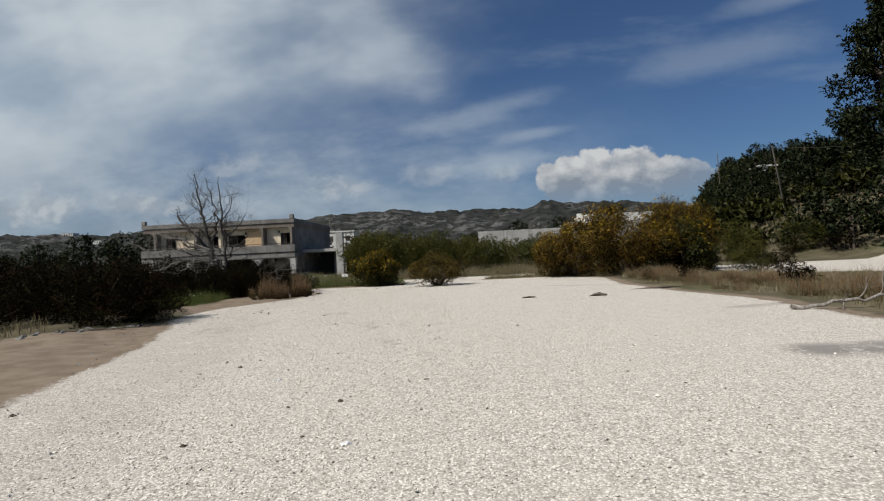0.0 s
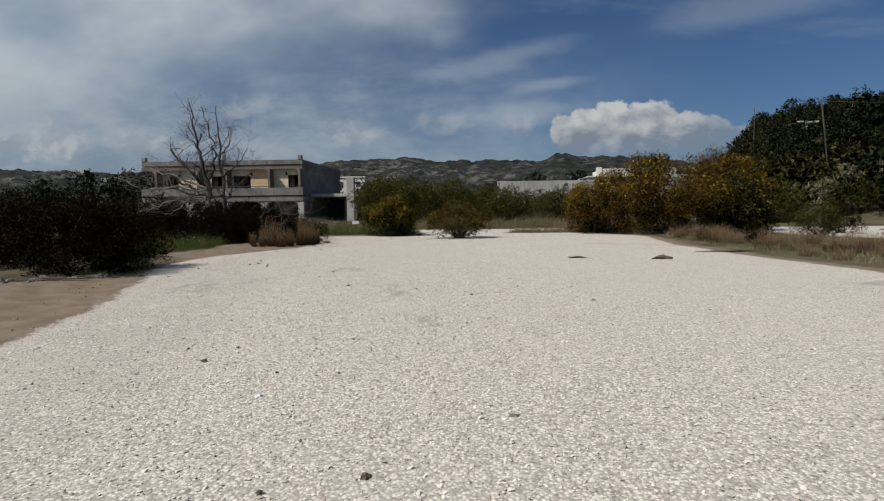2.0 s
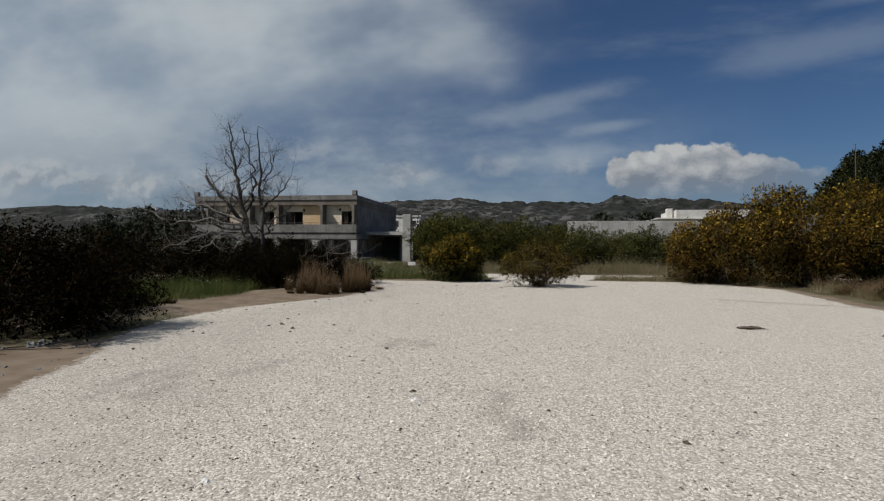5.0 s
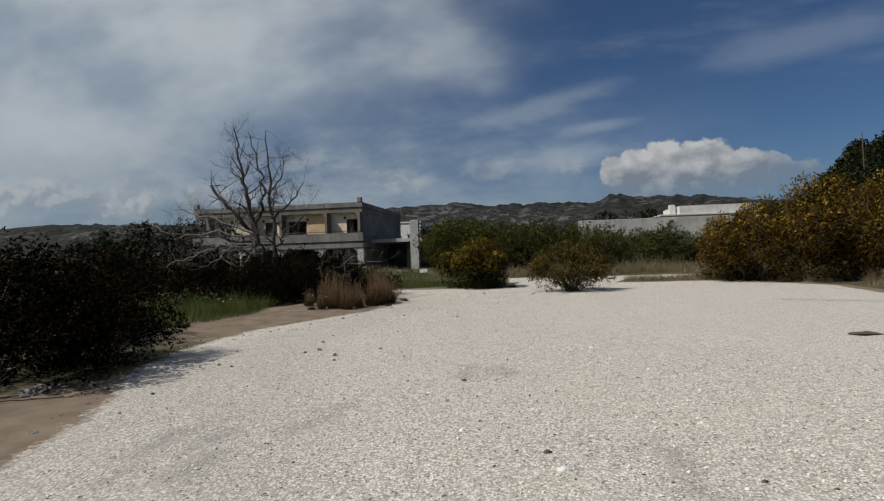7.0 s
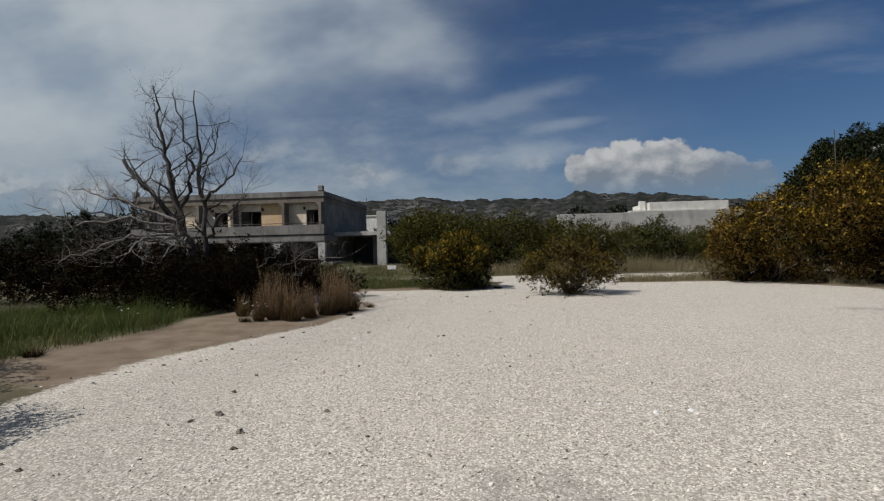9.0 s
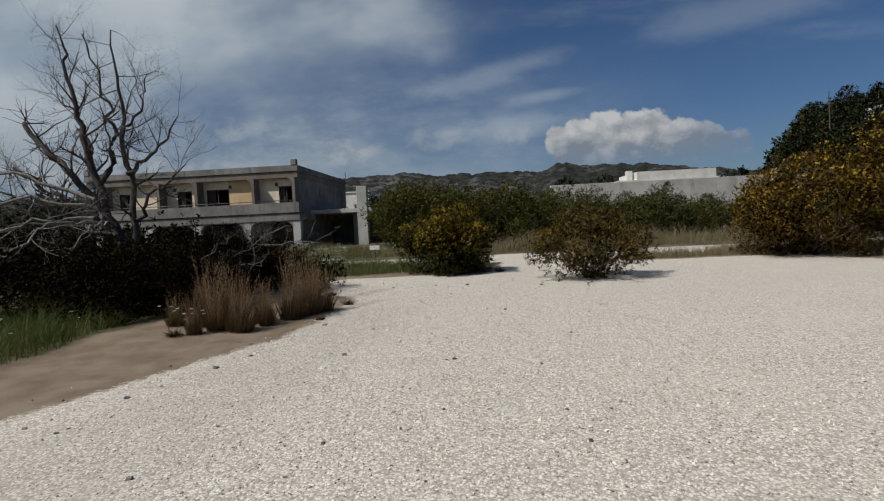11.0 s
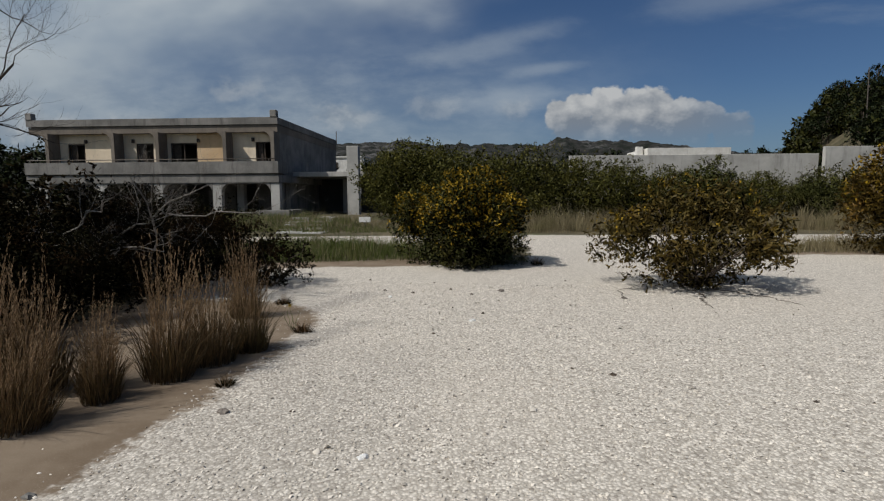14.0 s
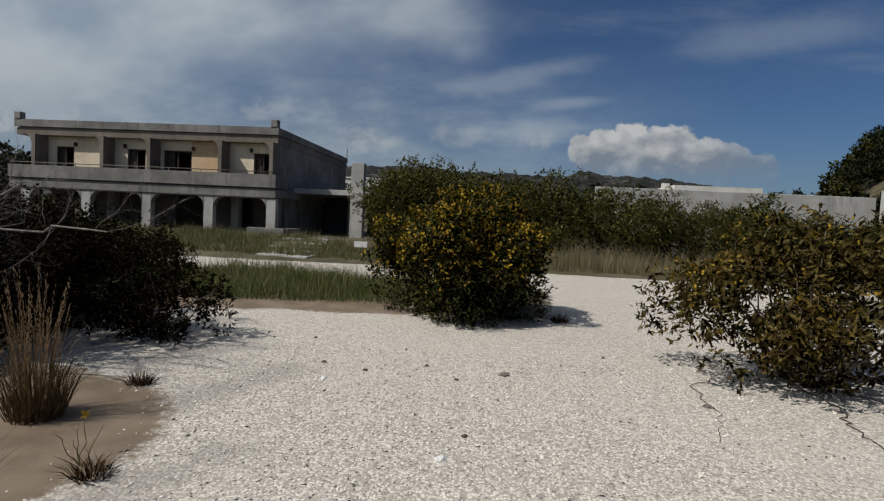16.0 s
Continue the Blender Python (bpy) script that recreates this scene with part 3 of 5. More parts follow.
def build_ridge():
    """Bare limestone hills all round the horizon."""
    az = np.array([-3.2, -1.6, -0.95, -0.88, -0.80, -0.72, -0.62, -0.5, -0.33, -0.29, -0.26, -0.225, -0.185, -0.14, -0.10, -0.055, 0.0, 0.05, 0.115, 0.16, 0.19, 0.245, 0.32, 0.5, 0.9, 1.6, 3.2])
    el = np.array([0.05, 0.07, 0.094, 0.090, 0.082, 0.080, 0.082, 0.082, 0.084, 0.094, 0.098, 0.092, 0.094, 0.101, 0.092, 0.094, 0.092, 0.086, 0.092, 0.104, 0.096, 0.092, 0.09, 0.07, 0.05, 0.03, 0.03])
    a = np.concatenate([np.linspace(-math.pi, -0.8, 60)[:-1], np.linspace(-0.8, 0.75, 620), np.linspace(0.75, math.pi, 60)[1:]])
    depth = np.linspace(0, 1, 34)
    A, D = np.meshgrid(a, depth)
    crest = np.interp(np.tan(np.clip(A, -1.3, 1.3)), az, el)
    R = (300 + 420 * D) / np.maximum(np.cos(np.clip(A, -0.9, 0.9)), 0.6)
    R0 = 720.0
    Z = 0.93 * crest * R0 * (smooth(D, 0.0, 0.9) * 0.75 + 0.25 * D)
    v = np.stack([R * np.sin(A), R * np.cos(A), Z], -1).reshape(-1, 3)
    for p in v:
        k = Vector((p[0] * 0.018, p[1] * 0.018, 0.0))
        p[2] += 8.0 * (noise.fractal(k, 0.8, 2.1, 6) * min(1.0, p[2] / 30.0))
    n = len(a)
    i, j = np.meshgrid(np.arange(len(depth) - 1), np.arange(n - 1), indexing="ij")
    k = i * n + j
    me = np_mesh("ridge", v, [np.stack([k, k + 1, k + n + 1, k + n], -1).reshape(-1, 4)])
    tagged(part_of("ridge", me, M["ridge"]), "grey limestone hills with dark scrub on the horizon", "hills", kind="structure")
    return v


RIDGE = build_ridge()


# ---- abandoned house ----
def fillet(bm, x, z, r, sx, y0, y1):
    """A rounded inner corner at x, z under a lintel."""
    pts = [(x, z)] + [(x + sx * (r - r * math.sin(b)), z - (r - r * math.cos(b))) for b in [math.pi / 2 * i / 6 for i in range(7)][::-1]]
    prism(bm, pts, y0, y1)


def fin(bm, x, w, y0, y1, z0, z1, r):
    """A balcony partition whose head flares to one side in a quarter round."""
    pts = [(x + w, z0), (x + w, z1), (x - w - r, z1)] + [(x - w - r + r * math.sin(b), z1 - r + r * math.cos(b)) for b in [math.pi / 2 * i / 7 for i in range(8)]] + [(x - w, z0)]
    pts[3] = (x - w - r, z1 - 0.03)
    prism(bm, pts, y0, y1)


def build_house():
    ob = thing("abandoned_house", pose(0, 0, 0), "derelict two-storey grey concrete house with cream upper walls", "house")
    x0, x1, zg = -30.2, -15.5, 0.3
    xb = x1 + 0.26
    # structure
    part("floor_slab", boxes((x0, x1, 48.8, 62.5, zg - 0.3, zg + 0.15)), M["concrete"], ob)
    part("upper_slab", boxes((x0, xb - 0.02, 48.96, 62.4, 2.32, 2.74)), M["concrete"], ob, "grey concrete band between the storeys")
    part("side_wall", boxes((x1 - 0.3, x1 - 0.01, 50.0, 62.4, 2.76, 5.2)), M["concrete"], ob, "plain grey rendered end wall")
    part("side_wall", boxes((x1 - 0.3, x1 - 0.01, 51.5, 62.4, zg + 0.15, 2.32)), M["concrete"], ob)
    part("side_wall", boxes((-29.1, -28.8, 50.25, 62.4, 2.76, 5.2)), M["concrete"], ob)
    part("back_wall", boxes((x0, x1, 62.4, 62.7, zg, 5.2)), M["concrete"], ob)
    part("roof", boxes((x0 - 0.2, x1 + 0.02, 49.62, 62.8, 5.2, 5.58)), M["fascia"], ob, "stained roof slab edge")
    bm = boxes((x0 - 0.27, x1 + 0.06, 49.54, 49.8, 5.63, 6.02), (x1 - 0.19, x1 + 0.06, 49.8, 62.85, 5.63, 6.02), (x0 - 0.27, x0 - 0.02, 49.8, 62.85, 5.63, 6.02),
               (x0 - 0.02, x1 - 0.19, 62.6, 62.85, 5.63, 6.02), (x0 - 0.1, x1 - 0.05, 49.7, 62.7, 5.58, 5.632))
    part("roof_parapet", bm, M["concrete"], ob)
    for x in (x1 - 0.2, x0 - 0.1):
        part("corner_post", boxes((x - 0.16, x + 0.22, 49.5, 49.86, 6.02, 6.42), bevel=0.03), M["concrete"], ob)
    # balcony
    part("balcony_parapet", boxes((x0, xb, 48.88, 49.06, 2.83, 3.5), (xb - 0.2, xb, 49.06, 50.3, 2.83, 3.5), (x0, x0 + 0.2, 49.06, 50.3, 2.83, 3.5)), M["concrete"], ob, "streaked grey balcony front")
    # recessed strip below the parapet, near black to deepen the groove's shade
    part("groove_shade_strip", boxes((x0 + 0.05, xb - 0.06, 48.98, 50.0, 2.74, 2.83)), M["interior"], ob)
    v, f = tubes([(np.linspace((x0 + 0.1, 48.97, 3.64), (xb - 0.08, 48.97, 3.64), 3), np.full(3, 0.025))])
    rail = part_of("handrail", np_mesh("handrail", v, f), M["steel"], ob, "thin rusty pipe rail")
    for x in np.linspace(x0 + 0.3, x1 - 0.3, 9):
        v, f = tubes([(np.array([(x, 48.97, 3.48), (x, 48.97, 3.64)]), np.full(2, 0.02))])
        part_of("bracket", np_mesh("bracket", v, f), M["steel"], rail)
    # arcade
    arcade = (-29.3, -25.8, -22.35, -18.9, -15.5)
    bm = boxes((x0 + 0.02, xb - 0.04, 49.0, 49.38, 2.26, 2.6))
    for a, b in zip(arcade, arcade[1:]):
        fillet(bm, a + 0.27, 2.262, 0.5, 1, 49.01, 49.37)
        fillet(bm, b - 0.27, 2.262, 0.5, -1, 49.01, 49.37)
    part("arcade_lintel", bm, M["concrete"], ob)
    for x in arcade:
        part("arcade_pillar", boxes((x - 0.26, x + 0.26, 49.02, 49.36, zg, 2.27), bevel=0.02), M["concrete_light"], ob)
    part("corner_pillar", boxes((x1 - 0.32, x1 - 0.02, 50.2, 50.65, zg, 2.32), bevel=0.02), M["concrete"], ob)
    # walls behind the arcade, coloured dark for the shade in there
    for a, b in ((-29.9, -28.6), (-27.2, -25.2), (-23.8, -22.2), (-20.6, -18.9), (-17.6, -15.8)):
        part("room_wall", boxes((a, b, 51.4, 51.65, zg + 0.15, 2.33)), M["interior"], ob, "ground-floor wall between open doorways, indoor shade put into its colour")
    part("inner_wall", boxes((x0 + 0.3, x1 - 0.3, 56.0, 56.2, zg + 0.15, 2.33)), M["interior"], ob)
    for x in (-18.2, -25.5):
        part("inner_pillar", boxes((x - 0.22, x + 0.22, 50.5, 50.95, zg + 0.1, 2.33), bevel=0.015), M["concrete"], ob)
    # upper wall, cream with an ochre bay, and its doors
    wins = [(-28.35, -27.3, 2.85, 4.66), (-24.15, -23.1, 2.85, 4.66), (-22.05, -20.45, 2.85, 4.66), (-16.95, -15.9, 2.85, 4.68)]
    cuts = [-29.1] + [c for w in wins for c in w[:2]] + [-15.8]
    for a, b in zip(cuts[0::2], cuts[1::2]):
        if a > -21 and b < -16:
            part("upper_wall", boxes((a, -18.62, 50.0, 50.25, 2.76, 5.2)), M["render_ochre"], ob, "peeling ochre render")
            a = -18.62
        part("upper_wall", boxes((a, b, 50.0, 50.25, 2.76, 5.2)), M["render_cream"], ob, "peeling cream render")
    for a, b, z0, z1 in wins:
        part("upper_wall", boxes((a, b, 50.0, 50.25, z1, 5.2)), M["render_cream"], ob, "peeling cream render over a door")
        win = part("window", boxes((a, a + 0.07, 50.04, 50.12, z0, z1), (b - 0.07, b, 50.04, 50.12, z0, z1), (a + 0.07, b - 0.07, 50.04, 50.12, z1 - 0.07, z1),
                                   ((a + b) / 2 - 0.03, (a + b) / 2 + 0.03, 50.04, 50.12, z0, z1 - 0.07)), M["frame"], ob, "dark broken balcony door frame")
        part("shutter", boxes((a + 0.07, a + 0.07 + (b - a) * 0.3, 50.16, 50.20, z0, z1 - 0.1)), M["frame"], win)
        lamp_x = b + 0.12 if a < -27 or -23 < a < -20 else a - 0.12
        part("wall_lamp", boxes((lamp_x - 0.07, lamp_x + 0.07, 49.84, 50.02, z1 + 0.02, z1 + 0.24), bevel=0.03), M["frame"], ob, "small dark wall lamp")
    # wall behind the balcony doors, its colour darkened for room shade
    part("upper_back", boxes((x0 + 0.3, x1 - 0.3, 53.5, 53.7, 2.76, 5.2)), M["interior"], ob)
    for x in (-28.95, -25.0, -22.35, -18.4, -15.62):
        bm = bmesh.new()
        fin(bm, x, 0.10, 49.12, 50.0, 2.83, 5.19, 0.5)
        part("partition_fin", bm, M["fascia"], ob, "stained concrete fin with a flared head between balconies")
    # porch beside the house
    part("porch_roof", boxes((x1, -11.0, 52.0, 59.5, 2.72, 3.02), bevel=0.02), M["concrete_light"], ob, "flat concrete porch roof")
    # shade under the porch roof is painted in by the dark wall colour
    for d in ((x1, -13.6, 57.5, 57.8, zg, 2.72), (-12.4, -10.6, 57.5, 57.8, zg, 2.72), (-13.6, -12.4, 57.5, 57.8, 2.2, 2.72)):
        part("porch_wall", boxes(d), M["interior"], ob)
    bm = boxes((-13.1, -12.6, 55.0, 55.25, zg, 2.72), (-12.6, -11.9, 55.0, 55.25, 2.35, 2.72))
    fillet(bm, -12.6, 2.36, 0.4, 1, 55.01, 55.24)
    part("porch_arch", bm, M["concrete_light"], ob, "stained white arch")
    part("porch_pier", boxes((-11.75, -11.05, 50.6, 51.1, 0.2, 4.45), bevel=0.02), M["concrete_light"], ob, "tall pale concrete pier")
    part("step_wall", boxes((-16.2, -14.3, 47.8, 48.1, 0.2, 0.78), (-14.5, -14.2, 48.1, 49.9, 0.2, 0.78), bevel=0.02), M["concrete"], ob, "low concrete kerb wall by the porch")
    part("roof_mast", boxes((-15.35, -15.3, 62.2, 62.25, 5.8, 6.7)), M["steel"], ob)
    return ob


build_house()


# ---- walls and houses beyond the hedge ----
def build_boundary():
    tagged(part("wall_garden", boxes((2.2, 18.4, 56.0, 56.3, -0.2, 4.15), bevel=0.02), M["concrete_light"]), "long pale concrete garden wall behind the hedge", "wall", kind="structure")
    tagged(part("wall_yard", boxes((18.41, 25, 55.4, 55.7, -0.2, 4.55), bevel=0.02), M["concrete_light"]), "higher pale concrete yard wall", "wall", kind="structure")
    ob = thing("flat_roofed_house", pose(0, 0, 0), "low white flat-roofed house behind a garden wall", "house")
    part("body", boxes((24.2, 43.5, 120, 134, 0, 8.3)), M["white"], ob)
    part("terrace_parapet", boxes((27.6, 42.4, 119.2, 119.6, 8.3, 9.9), (27.6, 28.0, 119.6, 132, 8.3, 9.9), (42.0, 42.4, 119.6, 132, 8.3, 9.9)), M["white"], ob)
    part("roof_edge", boxes((23.9, 43.8, 119.0, 134.3, 8.05, 8.32)), M["white"], ob)
    part("chimney", boxes((26.2, 27.3, 121, 122.2, 8.3, 10.3), bevel=0.03), M["white"], ob)
    for x in (30.0, 33.4, 36.8):
        part("window", boxes((x, x + 1.4, 119.9, 120.02, 5.4, 7.0)), M["frame"], ob)

    def far_house(m, w, d, h, label):
        ob = thing("village_house", m, label, "house", "houses on the slopes")
        part("body", boxes((-w / 2, w / 2, 0, d, -3, h)), M["white"], ob)
        part("roof", boxes((-w / 2 - 0.2, w / 2 + 0.2, -0.2, d + 0.2, h, h + 0.25)), M["white"], ob)
        for x in np.linspace(-w / 2 + 1, w / 2 - 2, max(2, int(w / 3))):
            part("window", boxes((x, x + 1.0, -0.08, 0.02, h - 2.1, h - 0.9)), M["frame"], ob)
    far_house(pose(-29, 122, 4.5), 7, 6, 4.4, "small white house among trees behind the derelict house")
    far_house(pose(47.5, 83, 12.3), 2.5, 3, 1.0, "low white house among the pines on the hillside")
    for x, y, w, h, label in ((-468, 590, 15, 5, "pale house on the far low ridge"), (-405, 560, 12, 5, "pale house on the far low ridge"), (-505, 610, 26, 5, "long pale house on the far low ridge"),
                              (-360, 600, 10, 4, "small pale house on the far low ridge")):
        near = RIDGE[np.argmin((RIDGE[:, 0] - x) ** 2 + (RIDGE[:, 1] - y) ** 2)]
        far_house(pose(near[0], near[1], near[2] - 0.5), w, 10, h, label)


build_boundary()


# ---- bushes ----
def at(x, y, turn=0, s=1.0, dz=0.0):
    return pose(x, y, float(height(x, y)) + dz, 0, 0, turn) @ Matrix.Scale(s, 4)


bush("blooming_bush", at(-4.45, 31.3), "dense rounded acacia bush with yellow blossom at the gravel edge", 11, 1.65, 1.35, 2.0, "leaf_green", 36000, 0.078, 0.032,
     fl=0.036, flowers=10500, count=44, size=0.27, low=0.02, extra=40, flower_low=0.42, stems=8)
bush("open_bush", at(-0.65, 28.5), "open rust-green acacia bush with bare stems on the gravel", 12, 1.6, 1.15, 1.66, "leaf_olive", 14000, 0.095, 0.030,
     flowers=1200, count=60, size=0.22, low=0.14, stems=34, stem_r=0.02, extra=36, flower_low=0.6)
# big flowering acacias on the far side of the lot
for i, (x, y, r, h, mat) in enumerate(((7.6, 33.0, 2.5, 3.4, "leaf_rust"), (10.4, 31.2, 3.0, 4.1, "leaf_rust"), (13.6, 30.8, 2.2, 3.0, "leaf_green"), (14.2, 34.6, 3.0, 4.3, "leaf_rust"))):
    bush("flowering_acacia", at(x, y, 40 * i), "large spreading acacia turning rust and yellow", 30 + i, r, r * 0.9, h, mat, 40000, 0.13, 0.036,
         flowers=3200, count=30, size=0.25, low=0.04, extra=30, stems=14, stem_r=0.05, group="acacias beside the lot", flower_low=0.5, category="acacia", fl=0.062)
# dark thicket on the west side: two detailed bushes by the verge, two simpler ones behind
DARK = "dark thicket"
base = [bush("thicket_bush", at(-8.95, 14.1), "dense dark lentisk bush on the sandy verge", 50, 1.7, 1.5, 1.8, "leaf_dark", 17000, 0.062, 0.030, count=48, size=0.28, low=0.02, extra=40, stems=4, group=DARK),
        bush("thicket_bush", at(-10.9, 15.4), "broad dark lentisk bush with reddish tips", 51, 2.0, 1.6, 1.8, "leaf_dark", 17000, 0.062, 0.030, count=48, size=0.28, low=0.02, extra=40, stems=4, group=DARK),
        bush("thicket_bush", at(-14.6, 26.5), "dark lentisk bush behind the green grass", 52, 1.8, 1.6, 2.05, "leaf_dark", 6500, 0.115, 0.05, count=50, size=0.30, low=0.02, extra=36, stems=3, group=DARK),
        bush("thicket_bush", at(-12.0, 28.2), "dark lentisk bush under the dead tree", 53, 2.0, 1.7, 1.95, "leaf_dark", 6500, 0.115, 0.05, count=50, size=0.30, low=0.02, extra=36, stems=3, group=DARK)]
for i, (x, y, s) in enumerate(((-13.4, 16.2, 1.0), (-12.0, 13.4, 0.72), (-10.0, 17.0, 0.75), (-14.6, 14.0, 0.8), (-9.7, 24.4, 0.8), (-10.7, 24.9, 0.85), (-9.3, 25.4, 0.6), (-9.7, 27.7, 0.85), (-9.1, 29.0, 0.78), (-10.3, 26.6, 0.9), (-10.7, 29.2, 0.92), (-11.6, 31.2, 0.8), (-8.35, 15.0, 0.78))):
    copy_thing(base[i % 2], at(x, y, 67 * i, s))
for i, (x, y, s) in enumerate(((-15.8, 17.6, 1.05), (-18.5, 18.5, 0.95), (-17.5, 14.8, 0.85), (-21.5, 22, 0.85), (-22, 27, 0.85), (-18.0, 27, 1.05), (-12.8, 31, 0.72), (-16, 31, 1.0), (-19.5, 32, 0.9),
                              (-24, 33, 0.95), (-28, 30, 0.85), (-27, 38, 0.9), (-22, 37, 0.7), (-17.5, 35.6, 0.55), (-33, 36, 0.8), (-34, 45, 0.9), (-11.2, 33.4, 0.45), (-12.6, 24.6, 0.8), (-10.9, 23.9, 0.62))):
    copy_thing(base[2 + i % 2], at(x, y, 67 * i, s))
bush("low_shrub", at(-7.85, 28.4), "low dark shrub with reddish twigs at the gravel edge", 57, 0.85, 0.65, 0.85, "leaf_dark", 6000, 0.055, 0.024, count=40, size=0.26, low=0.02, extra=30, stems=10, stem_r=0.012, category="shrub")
# hedge in front of the garden wall
hedge = [bush("hedge_shrub", at(-7.4, 45.0, 0, 1.0), "tall mid-green acacia shrub in a long hedge", 70, 2.3, 1.9, 3.9, "leaf_hedge", 15000, 0.135, 0.054, count=46, size=0.29, low=0.02, extra=60, stems=4, group="garden hedge", category="shrub"),
         bush("hedge_shrub", at(-5.0, 45.4, 0, 1.08), "tall bushy green shrub in a long hedge", 71, 2.5, 2.0, 3.8, "leaf_hedge", 15000, 0.135, 0.054, count=46, size=0.29, low=0.02, extra=60, stems=4, group="garden hedge", category="shrub")]
hedge.append(bush("hedge_shrub", at(6.8, 45.2, 0, 0.76), "pale yellow-green shrub in a long hedge", 72, 2.0, 1.8, 4.2, "leaf_light", 10000, 0.18, 0.06, count=40, size=0.28, low=0.02, extra=60, stems=4, group="garden hedge", category="shrub"))
copy_thing(hedge[2], at(11.8, 45.8, 70, 0.72))
copy_thing(hedge[2], at(16.5, 46.5, 170, 0.8))
for i, (x, y, s) in enumerate(((-1.6, 45.6, 1.0), (1.8, 46.0, 0.88), (5.0, 46.2, 0.76), (8.0, 47.5, 0.70), (10.6, 47.5, 0.68), (13.6, 46.6, 0.75), (17.2, 49, 0.78), (20.5, 48, 0.85), (24.5, 47, 0.9), (-3.2, 48.5, 1.02), (0.6, 49, 0.88), (-7.9, 48.4, 1.0), (29, 46, 0.8), (3.6, 48.6, 0.78), (6.6, 49.0, 0.74), (-6.6, 47.6, 1.05), (9.5, 46.2, 0.66), (12.5, 46.5, 0.6))):
    copy_thing(hedge[i % 2], at(x, y, 75 * i, s))
# smaller shrubs on the east verge
small = bush("verge_shrub", at(11.2, 16.9), "small dark round shrub in dry grass", 80, 0.55, 0.5, 0.75, "leaf_dark", 3500, 0.06, 0.022, count=18, size=0.4, group="verge shrubs", category="shrub")
for x, y, s in ((10.0, 22.0, 0.7), (9.3, 24.5, 0.6), (18.5, 30.5, 1.5), (30.5, 43, 2.2), (34, 41, 2.6)):
    copy_thing(small, at(x, y, x * 31, s))
copy_thing(hedge[0], at(15.2, 27.0, 20, 0.42))


# ---- trees ----
def tree(name, m, label, seed, trunk_h, h, r, mat, n, leaf, count=40, size=0.25, group="", category="pine", bark="bark", low=0.3):
    rng = np.random.default_rng(seed)
    ob = thing(name, m, label, category, group)
    lumps = lumps_in(rng, r, r, h - trunk_h, count, size, 0.1)
    lumps[:, 2] += trunk_h
    spread = 1.0 - 0.45 * np.clip((lumps[:, 2] - trunk_h) / (h - trunk_h), 0, 1)
    lumps[:, :2] *= spread[:, None]
    pos, out = scatter(rng, lumps, n, 0.4)
    v, f, n = leaves(pos, out, rng, leaf, leaf * 0.42)
    part_of("crown", np_mesh("crown", v, f, n), M[mat], ob)
    top = np.array([rng.normal() * 0.2, rng.normal() * 0.2, h * 0.86])
    lines = [wander(rng, (0, 0, -0.3), top, 0.028 * h, 0.006 * h, 0.012, 9)]
    for x, y, z, rr in lumps[rng.choice(len(lumps), min(len(lumps), 8), replace=False)]:
        s = max(0.25, min(0.8, z / h - 0.12))
        lines.append(wander(rng, top * s, (x, y, z), 0.010 * h, 0.003 * h, 0.06, 5))
    v, f = tubes(lines, 5)
    part_of("trunk", np_mesh("trunk", v, f), M[bark], ob)
    return ob


tall = tree("eucalyptus", at(37.0, 46.0), "tall dark eucalyptus with ragged hanging crown", 91, 2.5, 21.5, 5.0, "leaf_pine", 26000, 0.34, 64, 0.115, category="tree")
copy_thing(tall, at(42.5, 49.0, 130, 0.8))
pines = [tree("pine_tree", at(45, 70), "dark green pine on the hillside", 95, 1.2, 7.0, 2.9, "leaf_pine", 1500, 0.46, 30, 0.27, "hillside pines"),
         tree("pine_tree", at(52, 78), "broad dark pine on the hillside", 96, 1.0, 6.2, 3.3, "leaf_pine", 1500, 0.46, 30, 0.29, "hillside pines")]
rng = np.random.default_rng(7)
made = 0
for x, y, s in ((31, 42.5, 0.7), (34.5, 42, 0.95), (38, 43, 1.0), (36, 40.8, 0.6), (41, 41.5, 0.9), (45, 43, 1.1), (28.5, 46, 0.55), (32, 47, 0.8)):
    copy_thing(pines[1], at(x, y, x * 40, s))
while made < 170:
    x, y = rng.uniform(28, 105), rng.uniform(44, 120)
    u = 0.8 * (x - 22) + 0.6 * (y - 44)
    if u < 12 or x - 0.45 * y < 0.5 or (45.4 < x < 49 and 79 < y < 84) or (x < 40 and y < 50) or (15 < x < 46 and y < 58):
        continue
    copy_thing(pines[made % 2], at(x, y, rng.uniform(0, 360), rng.uniform(0.4, 0.8)))
    made += 1
scrub = bush("hill_scrub", at(34, 52), "low dark green scrub on the dry slope", 85, 1.5, 1.4, 1.5, "leaf_green", 650, 0.42, 0.17, count=24, size=0.34, low=0.02, stems=2, group="slope scrub", category="shrub")
made = 0
while made < 140:
    x, y = rng.uniform(22, 95), rng.uniform(44, 110)
    u = 0.8 * (x - 22) + 0.6 * (y - 44)
    if u < 6 or x - 0.45 * y < -9 or (18 < x < 46 and 53 < y < 57.5) or (16 < x < 45 and 80 < y < 136):
        continue
    copy_thing(scrub, at(x, y, rng.uniform(0, 360), rng.uniform(0.8, 1.9)))
    made += 1
